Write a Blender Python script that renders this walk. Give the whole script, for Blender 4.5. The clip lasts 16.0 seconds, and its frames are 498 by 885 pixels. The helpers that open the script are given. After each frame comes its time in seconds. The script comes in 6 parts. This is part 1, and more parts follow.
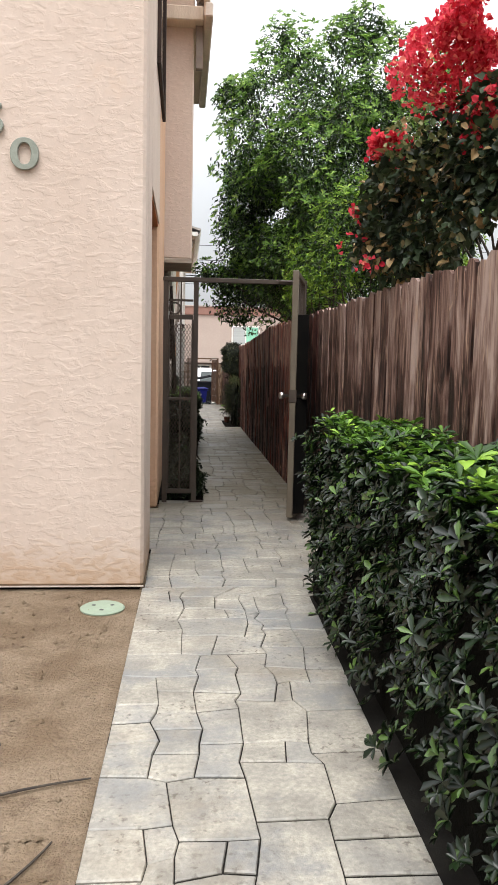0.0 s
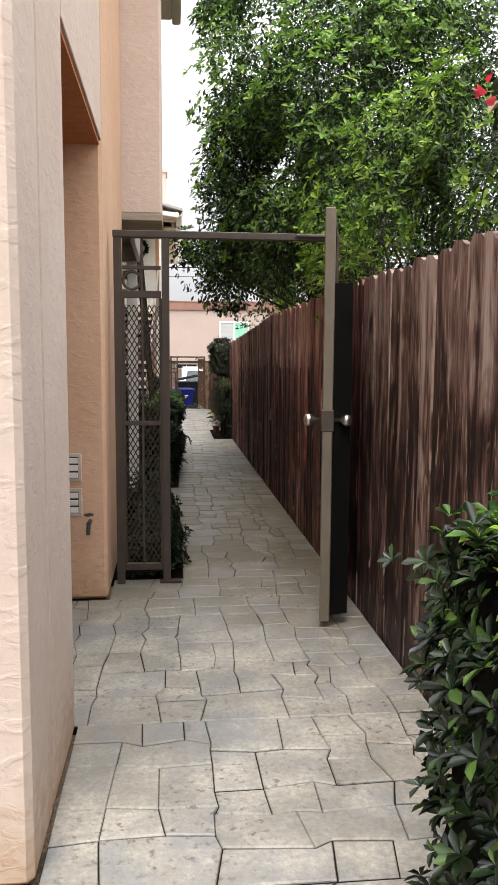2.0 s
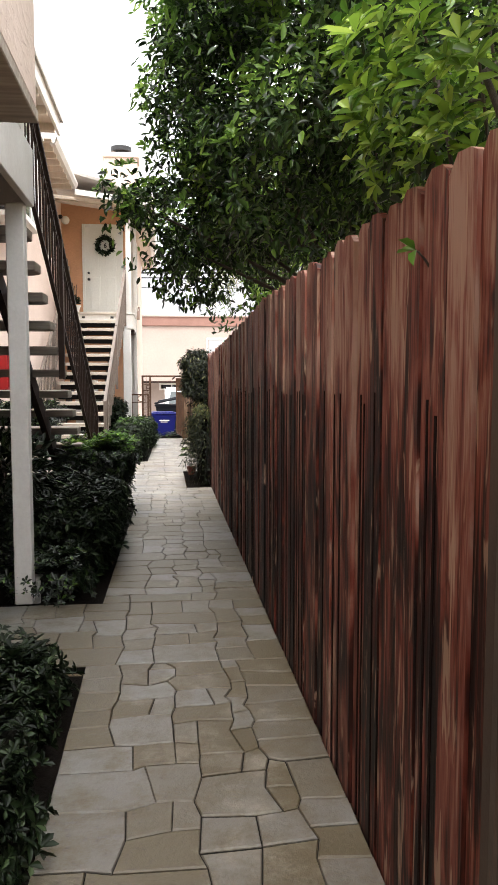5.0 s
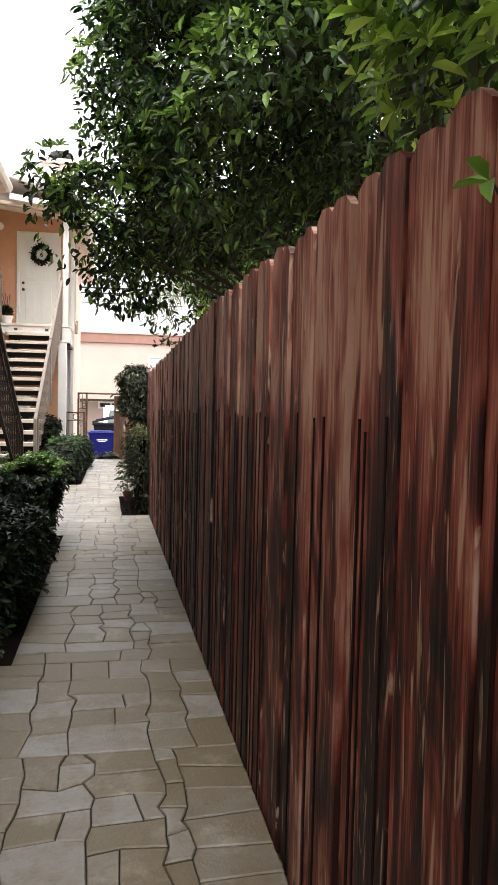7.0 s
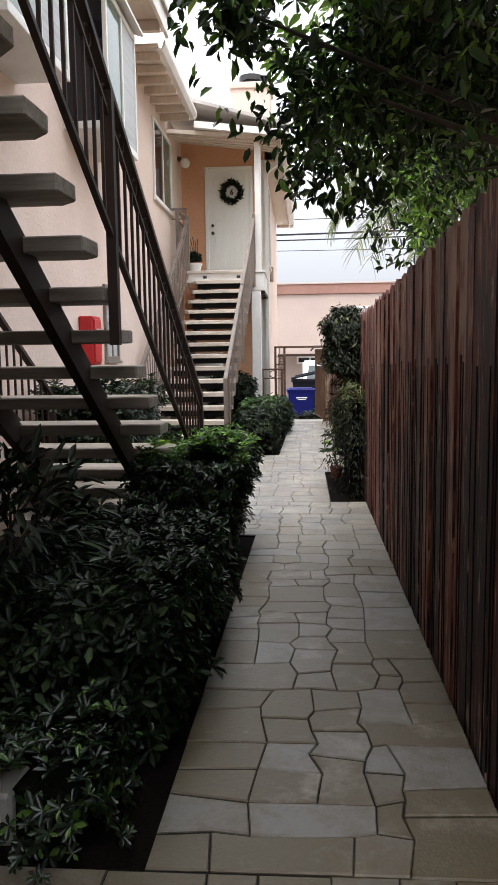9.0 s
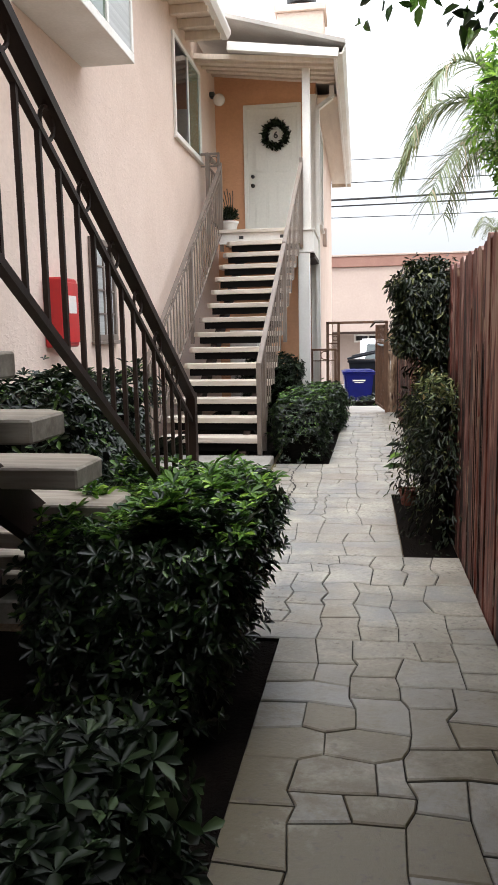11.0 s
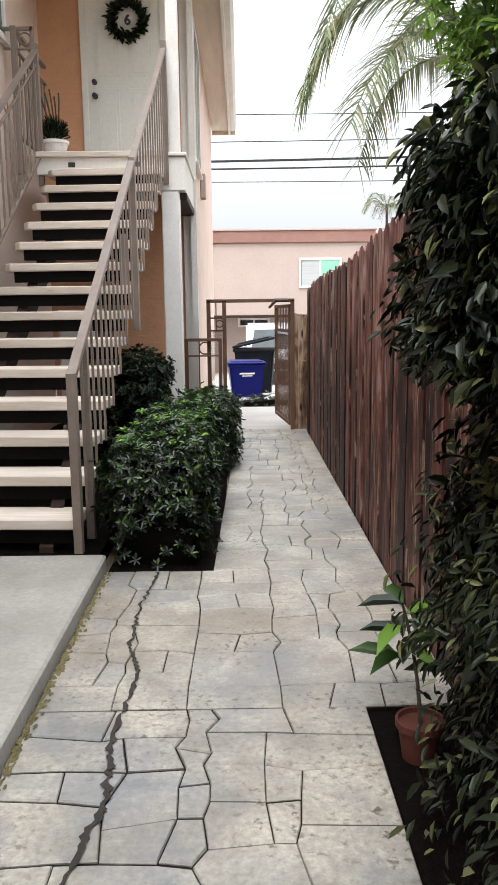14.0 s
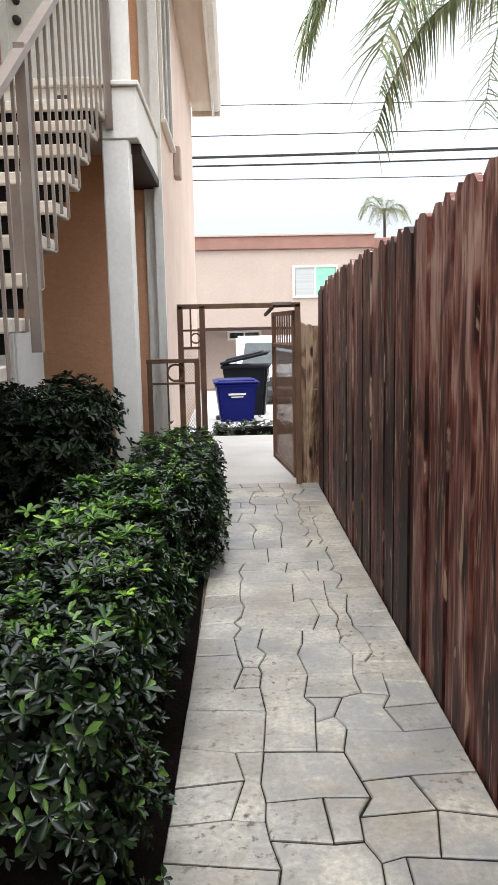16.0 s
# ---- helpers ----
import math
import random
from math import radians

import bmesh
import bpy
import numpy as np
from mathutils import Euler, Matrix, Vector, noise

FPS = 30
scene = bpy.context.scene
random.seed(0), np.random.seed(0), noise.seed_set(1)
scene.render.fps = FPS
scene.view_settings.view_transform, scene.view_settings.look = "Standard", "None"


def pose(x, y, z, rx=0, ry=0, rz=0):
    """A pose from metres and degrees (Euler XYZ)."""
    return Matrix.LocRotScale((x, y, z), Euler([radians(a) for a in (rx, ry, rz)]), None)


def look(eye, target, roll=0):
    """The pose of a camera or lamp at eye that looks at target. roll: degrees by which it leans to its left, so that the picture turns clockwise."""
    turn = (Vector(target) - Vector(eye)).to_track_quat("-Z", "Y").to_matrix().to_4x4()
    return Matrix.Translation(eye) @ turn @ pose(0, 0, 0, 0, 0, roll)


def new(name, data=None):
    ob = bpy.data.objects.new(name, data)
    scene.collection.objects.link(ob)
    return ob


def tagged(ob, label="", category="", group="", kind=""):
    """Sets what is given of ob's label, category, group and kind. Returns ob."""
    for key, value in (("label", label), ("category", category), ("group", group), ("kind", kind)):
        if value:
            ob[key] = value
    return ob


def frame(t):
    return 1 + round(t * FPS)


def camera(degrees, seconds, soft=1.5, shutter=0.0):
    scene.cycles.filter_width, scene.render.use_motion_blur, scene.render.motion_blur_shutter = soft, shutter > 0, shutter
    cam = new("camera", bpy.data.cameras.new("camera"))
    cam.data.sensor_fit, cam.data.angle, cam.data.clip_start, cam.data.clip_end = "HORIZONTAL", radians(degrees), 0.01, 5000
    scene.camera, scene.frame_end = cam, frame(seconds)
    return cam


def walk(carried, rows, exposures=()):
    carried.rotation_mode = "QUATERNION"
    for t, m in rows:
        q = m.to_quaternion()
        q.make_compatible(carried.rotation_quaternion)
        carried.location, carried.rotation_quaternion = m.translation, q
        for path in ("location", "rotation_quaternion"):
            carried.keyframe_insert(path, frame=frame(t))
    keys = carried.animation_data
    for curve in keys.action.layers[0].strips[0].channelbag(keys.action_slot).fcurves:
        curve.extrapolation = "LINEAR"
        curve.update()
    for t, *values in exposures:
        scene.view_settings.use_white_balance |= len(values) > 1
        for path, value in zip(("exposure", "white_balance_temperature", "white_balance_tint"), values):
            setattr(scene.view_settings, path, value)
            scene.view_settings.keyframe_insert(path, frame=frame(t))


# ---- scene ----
cam = camera(35.9, 16.0, soft=1.15)
METRES, EYE, TILT, LEAN, TURN = 16.8, 1.32, -1.1, 0.0, -4.96
ROWS = [
    (0.0, 0.0, 0.0, 0.0, 0.11, -5.04, -1.25),
    (0.5, -0.0042, 0.0388, 0.0009, -0.07, -5.11, -1.04),
    (1.0, -0.0045, 0.0778, 0.0016, -0.46, -5.15, -0.85),
    (1.5, -0.0059, 0.1157, 0.0029, -0.52, -5.17, -0.62),
    (2.0, -0.0051, 0.152, 0.004, -0.79, -5.25, -0.31),
    (2.5, -0.0043, 0.1879, 0.005, -0.84, -4.95, -0.14),
    (3.0, -0.0048, 0.2266, 0.0036, -0.92, -4.66, 0.26),
    (5.5, 0.0042, 0.3714, 0.0074, -1.82, -3.23, -0.26),
    (6.0, 0.0042, 0.3786, 0.0081, -4.41, -2.51, -0.71),
    (6.5, 0.0031, 0.3831, 0.0077, -5.63, -2.2, -1.23),
    (7.0, 0.0027, 0.3968, 0.0065, -5.76, -2.19, -1.2),
    (7.5, -0.0014, 0.4222, 0.0074, -5.99, -2.38, -0.91),
    (8.0, -0.006, 0.451, 0.008, -5.61, -2.71, -0.25),
    (8.5, -0.0065, 0.4837, 0.0078, 1.88, -3.32, 0.44),
    (9.0, -0.0092, 0.5167, 0.0067, 8.87, -5.69, 0.62),
    (11.5, -0.0244, 0.6844, 0.008, 13.08, -7.35, 0.88),
    (12.0, -0.0277, 0.7198, 0.0081, 10.63, -7.62, 0.58),
    (12.5, -0.0301, 0.7558, 0.0081, 8.48, -7.85, 0.46),
    (13.0, -0.0355, 0.7914, 0.0079, 8.41, -8.14, 0.41),
    (13.5, -0.0417, 0.8257, 0.0082, 5.95, -8.4, 0.68),
    (14.0, -0.0474, 0.8593, 0.01, 4.34, -8.51, 0.54),
    (14.5, -0.0521, 0.8927, 0.011, 0.6, -8.36, 0.67),
    (15.0, -0.055, 0.9264, 0.0115, 0.67, -7.72, 0.78),
    (15.5, -0.0574, 0.9606, 0.0114, 0.91, -7.71, 0.68),
    (16.0, -0.0565, 0.9949, 0.0113, 3.66, -7.6, 1.08),
]
walk(cam, [(t, pose(0, 0, EYE, TILT, LEAN, TURN) @ pose(METRES * x, METRES * y, METRES * z, 90 + pitch, roll, yaw)) for t, x, y, z, yaw, pitch, roll in ROWS],
     exposures=((0.0, 0.52, 6500, 10), (1.5, 0.7, 6550, 11), (3.0, 0.95, 6600, 12), (5.5, 1.34, 6600, 12), (7.5, 1.35, 6550, 13), (9.0, 0.85, 6250, 13), (11.5, 1.0, 6300, 11), (13.0, 0.9, 6300, 11), (16.0, 0.93, 6250, 10)))

# ---- light ----
world = bpy.data.worlds.new("overcast_sky")
scene.world = world
world.use_nodes = True
wn, wl = world.node_tree.nodes, world.node_tree.links
sky = wn.new("ShaderNodeTexSky")
sky.sky_type, sky.sun_disc = "NISHITA", False
sky.sun_elevation, sky.sun_rotation = radians(62), radians(200)
sky.air_density, sky.dust_density, sky.ozone_density = 1.0, 4.0, 1.0
cloud = wn.new("ShaderNodeMix")
cloud.data_type = "RGBA"
cloud.inputs[0].default_value = 0.9
# overcast luminance: the zenith is about three times as bright as the horizon
where, axes, bright = wn.new("ShaderNodeTexCoord"), wn.new("ShaderNodeSeparateXYZ"), wn.new("ShaderNodeMapRange")
wl.new(where.outputs["Generated"], axes.inputs[0])
steep = wn.new("ShaderNodeMath")
steep.operation = "POWER"
steep.inputs[1].default_value = 1.4
steep.use_clamp = True
wl.new(axes.outputs[2], steep.inputs[0])
wl.new(steep.outputs[0], bright.inputs[0])
bright.inputs[3].default_value, bright.inputs[4].default_value = 0.27, 2.1
dull = wn.new("ShaderNodeVectorMath")
dull.operation = "SCALE"
dull.inputs[0].default_value = (13.5, 13.8, 14.1)
wl.new(bright.outputs[0], dull.inputs["Scale"])
wl.new(dull.outputs[0], cloud.inputs[7])
wl.new(sky.outputs[0], cloud.inputs[6])
wl.new(cloud.outputs[2], wn["Background"].inputs[0])
wn["Background"].inputs[1].default_value = 0.11
sun = new("sun", bpy.data.lights.new("sun", "SUN"))
sun.data.energy, sun.data.angle, sun.data.color = 1.3, radians(25), (1.0, 0.98, 0.95)
sun.matrix_world = look((0, 0, 0), (math.sin(radians(200)) * -0.47, math.cos(radians(200)) * -0.47, -0.88))


# ---- materials ----
def surf(name, c1, c2, rough=0.8, scale=4.0, fine=60.0, stretch=(1, 1, 1), bump=0.15, vary=0.0, island=False,
         metal=0.0, contrast=(0.35, 0.65), spot=None, spot_scale=1.5, spot_at=(0.55, 0.7), depth=0.01, spec=0.5, shift=True, spot2=None, grainy=0.2, moss_shade=None, slate=None, speck=None):
    """Two colours mixed by broad noise, a fine grain, spots and relief."""
    m = bpy.data.materials.new(name)
    m.use_nodes = True
    n, k = m.node_tree.nodes, m.node_tree.links
    b = n["Principled BSDF"]
    tc, mp = n.new("ShaderNodeTexCoord"), n.new("ShaderNodeMapping")
    mp.inputs["Scale"].default_value = stretch
    info = n.new("ShaderNodeNewGeometry") if island else n.new("ShaderNodeObjectInfo")
    rnd = info.outputs["Random Per Island"] if island else info.outputs["Random"]
    off = n.new("ShaderNodeVectorMath")
    off.operation = "MULTIPLY_ADD"
    comb = n.new("ShaderNodeCombineXYZ")
    for i in range(3):
        k.new(rnd, comb.inputs[i])
    k.new(comb.outputs[0], off.inputs[0])
    off.inputs[1].default_value = (37.0, 23.0, 11.0) if vary and shift else (0, 0, 0)
    k.new(tc.outputs["Object"], mp.inputs[0])
    k.new(mp.outputs[0], off.inputs[2])

    def noise_tex(s, d=5.0, r=0.6):
        t = n.new("ShaderNodeTexNoise")
        t.inputs["Scale"].default_value, t.inputs["Detail"].default_value, t.inputs["Roughness"].default_value = s, d, r
        k.new(off.outputs[0], t.inputs["Vector"])
        return t.outputs["Fac"]

    def ramp(src, lo, hi):
        t = n.new("ShaderNodeMapRange")
        t.inputs[1].default_value, t.inputs[2].default_value = lo, hi
        k.new(src, t.inputs[0])
        return t.outputs[0]

    def mix(fac, a, c, kind="MIX"):
        t = n.new("ShaderNodeMix")
        t.data_type, t.blend_type = "RGBA", kind
        for sock, v in ((t.inputs[0], fac), (t.inputs[6], a), (t.inputs[7], c)):
            if hasattr(v, "links"):
                k.new(v, sock)
            else:
                sock.default_value = v if isinstance(v, float) else (*v, 1)
        return t.outputs[2]

    col = mix(ramp(noise_tex(scale), *contrast), c1, c2)
    grain = noise_tex(fine, 4.0, 0.65)
    col = mix(ramp(grain, 0.3, 0.7), col, mix(float(grainy), col, tuple(c * 0.55 for c in c2)), "MIX")
    if spot:
        col = mix(ramp(noise_tex(spot_scale, 9.0, 0.72), *spot_at), col, spot)
    if spot2:
        col = mix(ramp(noise_tex(0.9, 7.0, 0.7), 0.5, 0.7), col, spot2)
    if moss_shade:  # mossy stretch of ground between two places along y, darkened for tree shade too
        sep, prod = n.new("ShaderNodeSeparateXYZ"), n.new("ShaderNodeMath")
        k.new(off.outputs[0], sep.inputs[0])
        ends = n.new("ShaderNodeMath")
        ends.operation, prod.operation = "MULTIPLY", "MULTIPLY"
        k.new(ramp(sep.outputs[1], moss_shade[0], moss_shade[0] + 1.8), ends.inputs[0])
        k.new(ramp(sep.outputs[1], moss_shade[1] + 1.8, moss_shade[1]), ends.inputs[1])
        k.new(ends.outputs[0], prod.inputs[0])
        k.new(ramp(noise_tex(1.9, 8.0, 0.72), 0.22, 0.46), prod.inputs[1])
        col = mix(prod.outputs[0], col, moss_shade[2])
    if speck:  # small dark pits and dirt, thicker in some places
        dots = n.new("ShaderNodeMath")
        dots.operation = "MULTIPLY"
        k.new(ramp(noise_tex(34.0, 4.0, 0.6), 0.56, 0.66), dots.inputs[0])
        k.new(ramp(noise_tex(1.7, 5.0, 0.6), 0.42, 0.62), dots.inputs[1])
        col = mix(dots.outputs[0], col, speck)
    if slate:  # some pieces took a darker stain than others
        some = n.new("ShaderNodeMath")
        some.operation = "MULTIPLY"
        k.new(ramp(rnd, 0.5, 1.3), some.inputs[0])
        k.new(ramp(noise_tex(6.0, 8.0, 0.75), 0.36, 0.56), some.inputs[1])
        col = mix(some.outputs[0], col, slate)
    if vary:
        hsv = n.new("ShaderNodeHueSaturation")
        k.new(col, hsv.inputs["Color"])
        val = n.new("ShaderNodeMapRange")
        val.inputs[3].default_value, val.inputs[4].default_value = 1 - vary, 1 + vary
        k.new(rnd, val.inputs[0])
        k.new(val.outputs[0], hsv.inputs["Value"])
        col = hsv.outputs[0]
    k.new(col, b.inputs["Base Color"])
    b.inputs["Roughness"].default_value, b.inputs["Metallic"].default_value = rough, metal
    b.inputs["Specular IOR Level"].default_value = spec
    if bump:
        bp = n.new("ShaderNodeBump")
        bp.inputs["Strength"].default_value, bp.inputs["Distance"].default_value = bump, depth
        k.new(grain, bp.inputs["Height"])
        k.new(bp.outputs[0], b.inputs["Normal"])
    return m


def stucco(name, c1, c2, dirt):
    """Hand-trowelled stucco: raised flat patches with ragged edges."""
    m = surf(name, c1, c2, 0.92, 1.3, 25.0, bump=0.0, spot=dirt, spot_scale=2.2, spot_at=(0.62, 0.8), spec=0.2)
    n, k = m.node_tree.nodes, m.node_tree.links
    tc, mp, warp = n.new("ShaderNodeTexCoord"), n.new("ShaderNodeMapping"), n.new("ShaderNodeTexNoise")
    mp.inputs["Scale"].default_value = (1, 1, 1.9)
    k.new(tc.outputs["Object"], mp.inputs[0])
    warp.inputs["Scale"].default_value, warp.inputs["Detail"].default_value = 15.0, 8.0
    warp.inputs["Distortion"].default_value = 0.5
    k.new(mp.outputs[0], warp.inputs["Vector"])
    step = n.new("ShaderNodeMapRange")
    step.inputs[1].default_value, step.inputs[2].default_value = 0.47, 0.62
    k.new(warp.outputs["Fac"], step.inputs[0])
    grit = n.new("ShaderNodeTexNoise")
    grit.inputs["Scale"].default_value, grit.inputs["Detail"].default_value = 90.0, 3.0
    k.new(tc.outputs["Object"], grit.inputs["Vector"])
    add = n.new("ShaderNodeMath")
    add.operation = "MULTIPLY_ADD"
    k.new(grit.outputs["Fac"], add.inputs[0])
    add.inputs[1].default_value = 0.35
    k.new(step.outputs[0], add.inputs[2])
    # soil splashed up at the foot of the wall, with a ragged edge
    base, axes, foot, soil = n["Principled BSDF"].inputs["Base Color"], n.new("ShaderNodeSeparateXYZ"), n.new("ShaderNodeMapRange"), n.new("ShaderNodeMix")
    k.new(tc.outputs["Object"], axes.inputs[0])
    rag = n.new("ShaderNodeMath")
    rag.operation = "MULTIPLY_ADD"
    rag.inputs[1].default_value = -0.5
    k.new(warp.outputs["Fac"], rag.inputs[0])
    k.new(axes.outputs[2], rag.inputs[2])
    k.new(rag.outputs[0], foot.inputs[0])
    foot.inputs[1].default_value, foot.inputs[2].default_value, foot.inputs[3].default_value, foot.inputs[4].default_value = -0.27, 0.02, 0.75, 0.0
    soil.data_type = "RGBA"
    k.new(foot.outputs[0], soil.inputs[0])
    k.new(base.links[0].from_socket, soil.inputs[6])
    soil.inputs[7].default_value = (0.42, 0.27, 0.155, 1)
    k.new(soil.outputs[2], base)
    bp = n.new("ShaderNodeBump")
    bp.inputs["Strength"].default_value, bp.inputs["Distance"].default_value = 0.4, 0.0035
    k.new(add.outputs[0], bp.inputs["Height"])
    k.new(bp.outputs[0], n["Principled BSDF"].inputs["Normal"])
    return m


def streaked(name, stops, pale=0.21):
    """Old stained boards: streaks along the grain, each board its own tone."""
    m = bpy.data.materials.new(name)
    m.use_nodes = True
    n, k = m.node_tree.nodes, m.node_tree.links
    b = n["Principled BSDF"]
    tc, info, comb, off = n.new("ShaderNodeTexCoord"), n.new("ShaderNodeObjectInfo"), n.new("ShaderNodeCombineXYZ"), n.new("ShaderNodeVectorMath")
    for i in range(3):
        k.new(info.outputs["Random"], comb.inputs[i])
    off.operation = "MULTIPLY_ADD"
    off.inputs[1].default_value = (17.0, 31.0, 23.0)
    k.new(comb.outputs[0], off.inputs[0])
    k.new(tc.outputs["Object"], off.inputs[2])

    def grain(sy, sz, detail, distort=0.0):
        mp, t = n.new("ShaderNodeMapping"), n.new("ShaderNodeTexNoise")
        mp.inputs["Scale"].default_value = (sy * 0.3, sy, sz)
        t.inputs["Scale"].default_value, t.inputs["Detail"].default_value, t.inputs["Distortion"].default_value = 1.0, detail, distort
        k.new(off.outputs[0], mp.inputs[0])
        k.new(mp.outputs[0], t.inputs["Vector"])
        return t.outputs["Fac"]

    def mad(a, f, c):
        t = n.new("ShaderNodeMath")
        t.operation = "MULTIPLY_ADD"
        k.new(a, t.inputs[0])
        t.inputs[1].default_value = f
        if hasattr(c, "links"):
            k.new(c, t.inputs[2])
        else:
            t.inputs[2].default_value = c
        return t.outputs[0]
    broad, mid, fine, blot = grain(16, 0.7, 4.0, 0.9), grain(60, 2.4, 5.0, 0.6), grain(240, 9.0, 3.0), grain(8, 3.6, 7.0, 1.6)
    # the upper third is paler: weathering, plus the brighter light up there painted in
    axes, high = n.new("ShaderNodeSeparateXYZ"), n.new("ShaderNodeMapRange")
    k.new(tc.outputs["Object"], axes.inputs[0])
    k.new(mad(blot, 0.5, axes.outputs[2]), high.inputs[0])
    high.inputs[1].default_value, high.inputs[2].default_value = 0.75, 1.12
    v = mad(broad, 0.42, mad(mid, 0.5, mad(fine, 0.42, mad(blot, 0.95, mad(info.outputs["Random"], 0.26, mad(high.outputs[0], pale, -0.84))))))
    cr = n.new("ShaderNodeValToRGB")
    e = cr.color_ramp.elements
    e[0].position, e[0].color = stops[0][0], (*stops[0][1], 1)
    e[1].position, e[1].color = stops[-1][0], (*stops[-1][1], 1)
    for p, c in stops[1:-1]:
        e.new(p).color = (*c, 1)
    k.new(v, cr.inputs[0])
    worn, fleck = n.new("ShaderNodeMix"), n.new("ShaderNodeMapRange")
    worn.data_type = "RGBA"
    worn.inputs[7].default_value = (0.36, 0.245, 0.175, 1)
    fleck.inputs[1].default_value, fleck.inputs[2].default_value, fleck.inputs[4].default_value = 0.60, 0.66, 0.8
    k.new(grain(30, 5.0, 4.0, 1.4), fleck.inputs[0])
    k.new(fleck.outputs[0], worn.inputs[0])
    k.new(cr.outputs[0], worn.inputs[6])
    kmap, knot, kr, dark = n.new("ShaderNodeMapping"), n.new("ShaderNodeTexVoronoi"), n.new("ShaderNodeMapRange"), n.new("ShaderNodeMix")
    kmap.inputs["Scale"].default_value = (3.0, 7.5, 3.0)
    k.new(off.outputs[0], kmap.inputs[0])
    k.new(kmap.outputs[0], knot.inputs["Vector"])
    knot.inputs["Scale"].default_value = 1.0
    kr.inputs[1].default_value, kr.inputs[2].default_value, kr.inputs[3].default_value, kr.inputs[4].default_value = 0.075, 0.15, 1.0, 0.0
    k.new(knot.outputs["Distance"], kr.inputs[0])
    dark.data_type = "RGBA"
    dark.inputs[7].default_value = (0.03, 0.012, 0.008, 1)
    k.new(kr.outputs[0], dark.inputs[0])
    k.new(worn.outputs[2], dark.inputs[6])
    k.new(dark.outputs[2], b.inputs["Base Color"])
    b.inputs["Roughness"].default_value, b.inputs["Specular IOR Level"].default_value = 0.58, 0.28
    bp = n.new("ShaderNodeBump")
    bp.inputs["Strength"].default_value, bp.inputs["Distance"].default_value = 0.6, 0.004
    k.new(mid, bp.inputs["Height"])
    k.new(bp.outputs[0], b.inputs["Normal"])
    return m


def leafy(name, c1, c2, rough=0.35, through_light=0.3, c3=None, gloss=0.3):
    """Leaves: each its own tint, glossy, and lit through from behind."""
    m = bpy.data.materials.new(name)
    m.use_nodes = True
    n, k = m.node_tree.nodes, m.node_tree.links
    b, out = n["Principled BSDF"], n["Material Output"]
    geo, cr = n.new("ShaderNodeNewGeometry"), n.new("ShaderNodeValToRGB")
    cr.color_ramp.elements[0].color, cr.color_ramp.elements[1].color = (*c1, 1), (*c2, 1)
    cr.color_ramp.elements[0].position, cr.color_ramp.elements[1].position = 0.1, 0.85
    if c3:
        e = cr.color_ramp.elements.new(0.95)
        e.color = (*c3, 1)
    k.new(geo.outputs["Random Per Island"], cr.inputs[0])
    k.new(cr.outputs[0], b.inputs["Base Color"])
    b.inputs["Roughness"].default_value, b.inputs["Specular IOR Level"].default_value = rough, gloss
    tr, mx = n.new("ShaderNodeBsdfTranslucent"), n.new("ShaderNodeMixShader")
    k.new(cr.outputs[0], tr.inputs[0])
    mx.inputs[0].default_value = through_light
    k.new(b.outputs[0], mx.inputs[1])
    k.new(tr.outputs[0], mx.inputs[2])
    k.new(mx.outputs[0], out.inputs[0])
    return m


def glass(name, tint):
    m = surf(name, tint, tint, 0.05, bump=0.0, spec=0.45)
    return m


STUCCO_A = stucco("stucco_cream", (0.655, 0.54, 0.465), (0.59, 0.475, 0.40), (0.60, 0.46, 0.36))
STUCCO_B = stucco("stucco_pink", (0.70, 0.565, 0.485), (0.64, 0.505, 0.425), (0.56, 0.43, 0.36))
# orange cast of the shaded entry wall, put into its colour
STUCCO_D = stucco("stucco_shade_orange", (0.66, 0.37, 0.22), (0.60, 0.33, 0.19), (0.52, 0.29, 0.18))
STUCCO_SOFFIT = stucco("stucco_soffit", (0.56, 0.22, 0.10), (0.48, 0.18, 0.08), (0.40, 0.17, 0.09))
# the cream stucco again, with warm bounced light put into its colour
STUCCO_BOUNCE = stucco("stucco_bounce_warm", (0.70, 0.455, 0.31), (0.64, 0.40, 0.265), (0.56, 0.36, 0.24))
STUCCO_FAR = surf("stucco_far", (0.46, 0.365, 0.315), (0.42, 0.33, 0.285), 0.9, 0.6, 12.0, bump=0.1)
TILE_FASCIA = surf("roof_fascia_brown", (0.30, 0.16, 0.125), (0.25, 0.13, 0.10), 0.8, 2.0, 20.0)
WHITE = surf("white_paint", (0.78, 0.76, 0.72), (0.70, 0.67, 0.62), 0.6, 2.5, 45.0, bump=0.08, spot=(0.55, 0.5, 0.43), spot_scale=6.0, spot_at=(0.64, 0.8))
DOOR_WHITE = surf("door_paint", (0.80, 0.80, 0.74), (0.76, 0.76, 0.70), 0.45, 2.0, 30.0, bump=0.04)
STEEL = surf("painted_steel_brown", (0.064, 0.046, 0.033), (0.045, 0.032, 0.024), 0.6, 6.0, 80.0, bump=0.1, spot=(0.13, 0.07, 0.04), spot_scale=9.0, spot_at=(0.6, 0.75))
STEEL_RUST = surf("painted_steel_rust", (0.16, 0.092, 0.058), (0.105, 0.058, 0.038), 0.7, 6.0, 80.0, bump=0.1, spot=(0.20, 0.09, 0.045), spot_scale=9.0, spot_at=(0.55, 0.72), spec=0.2)
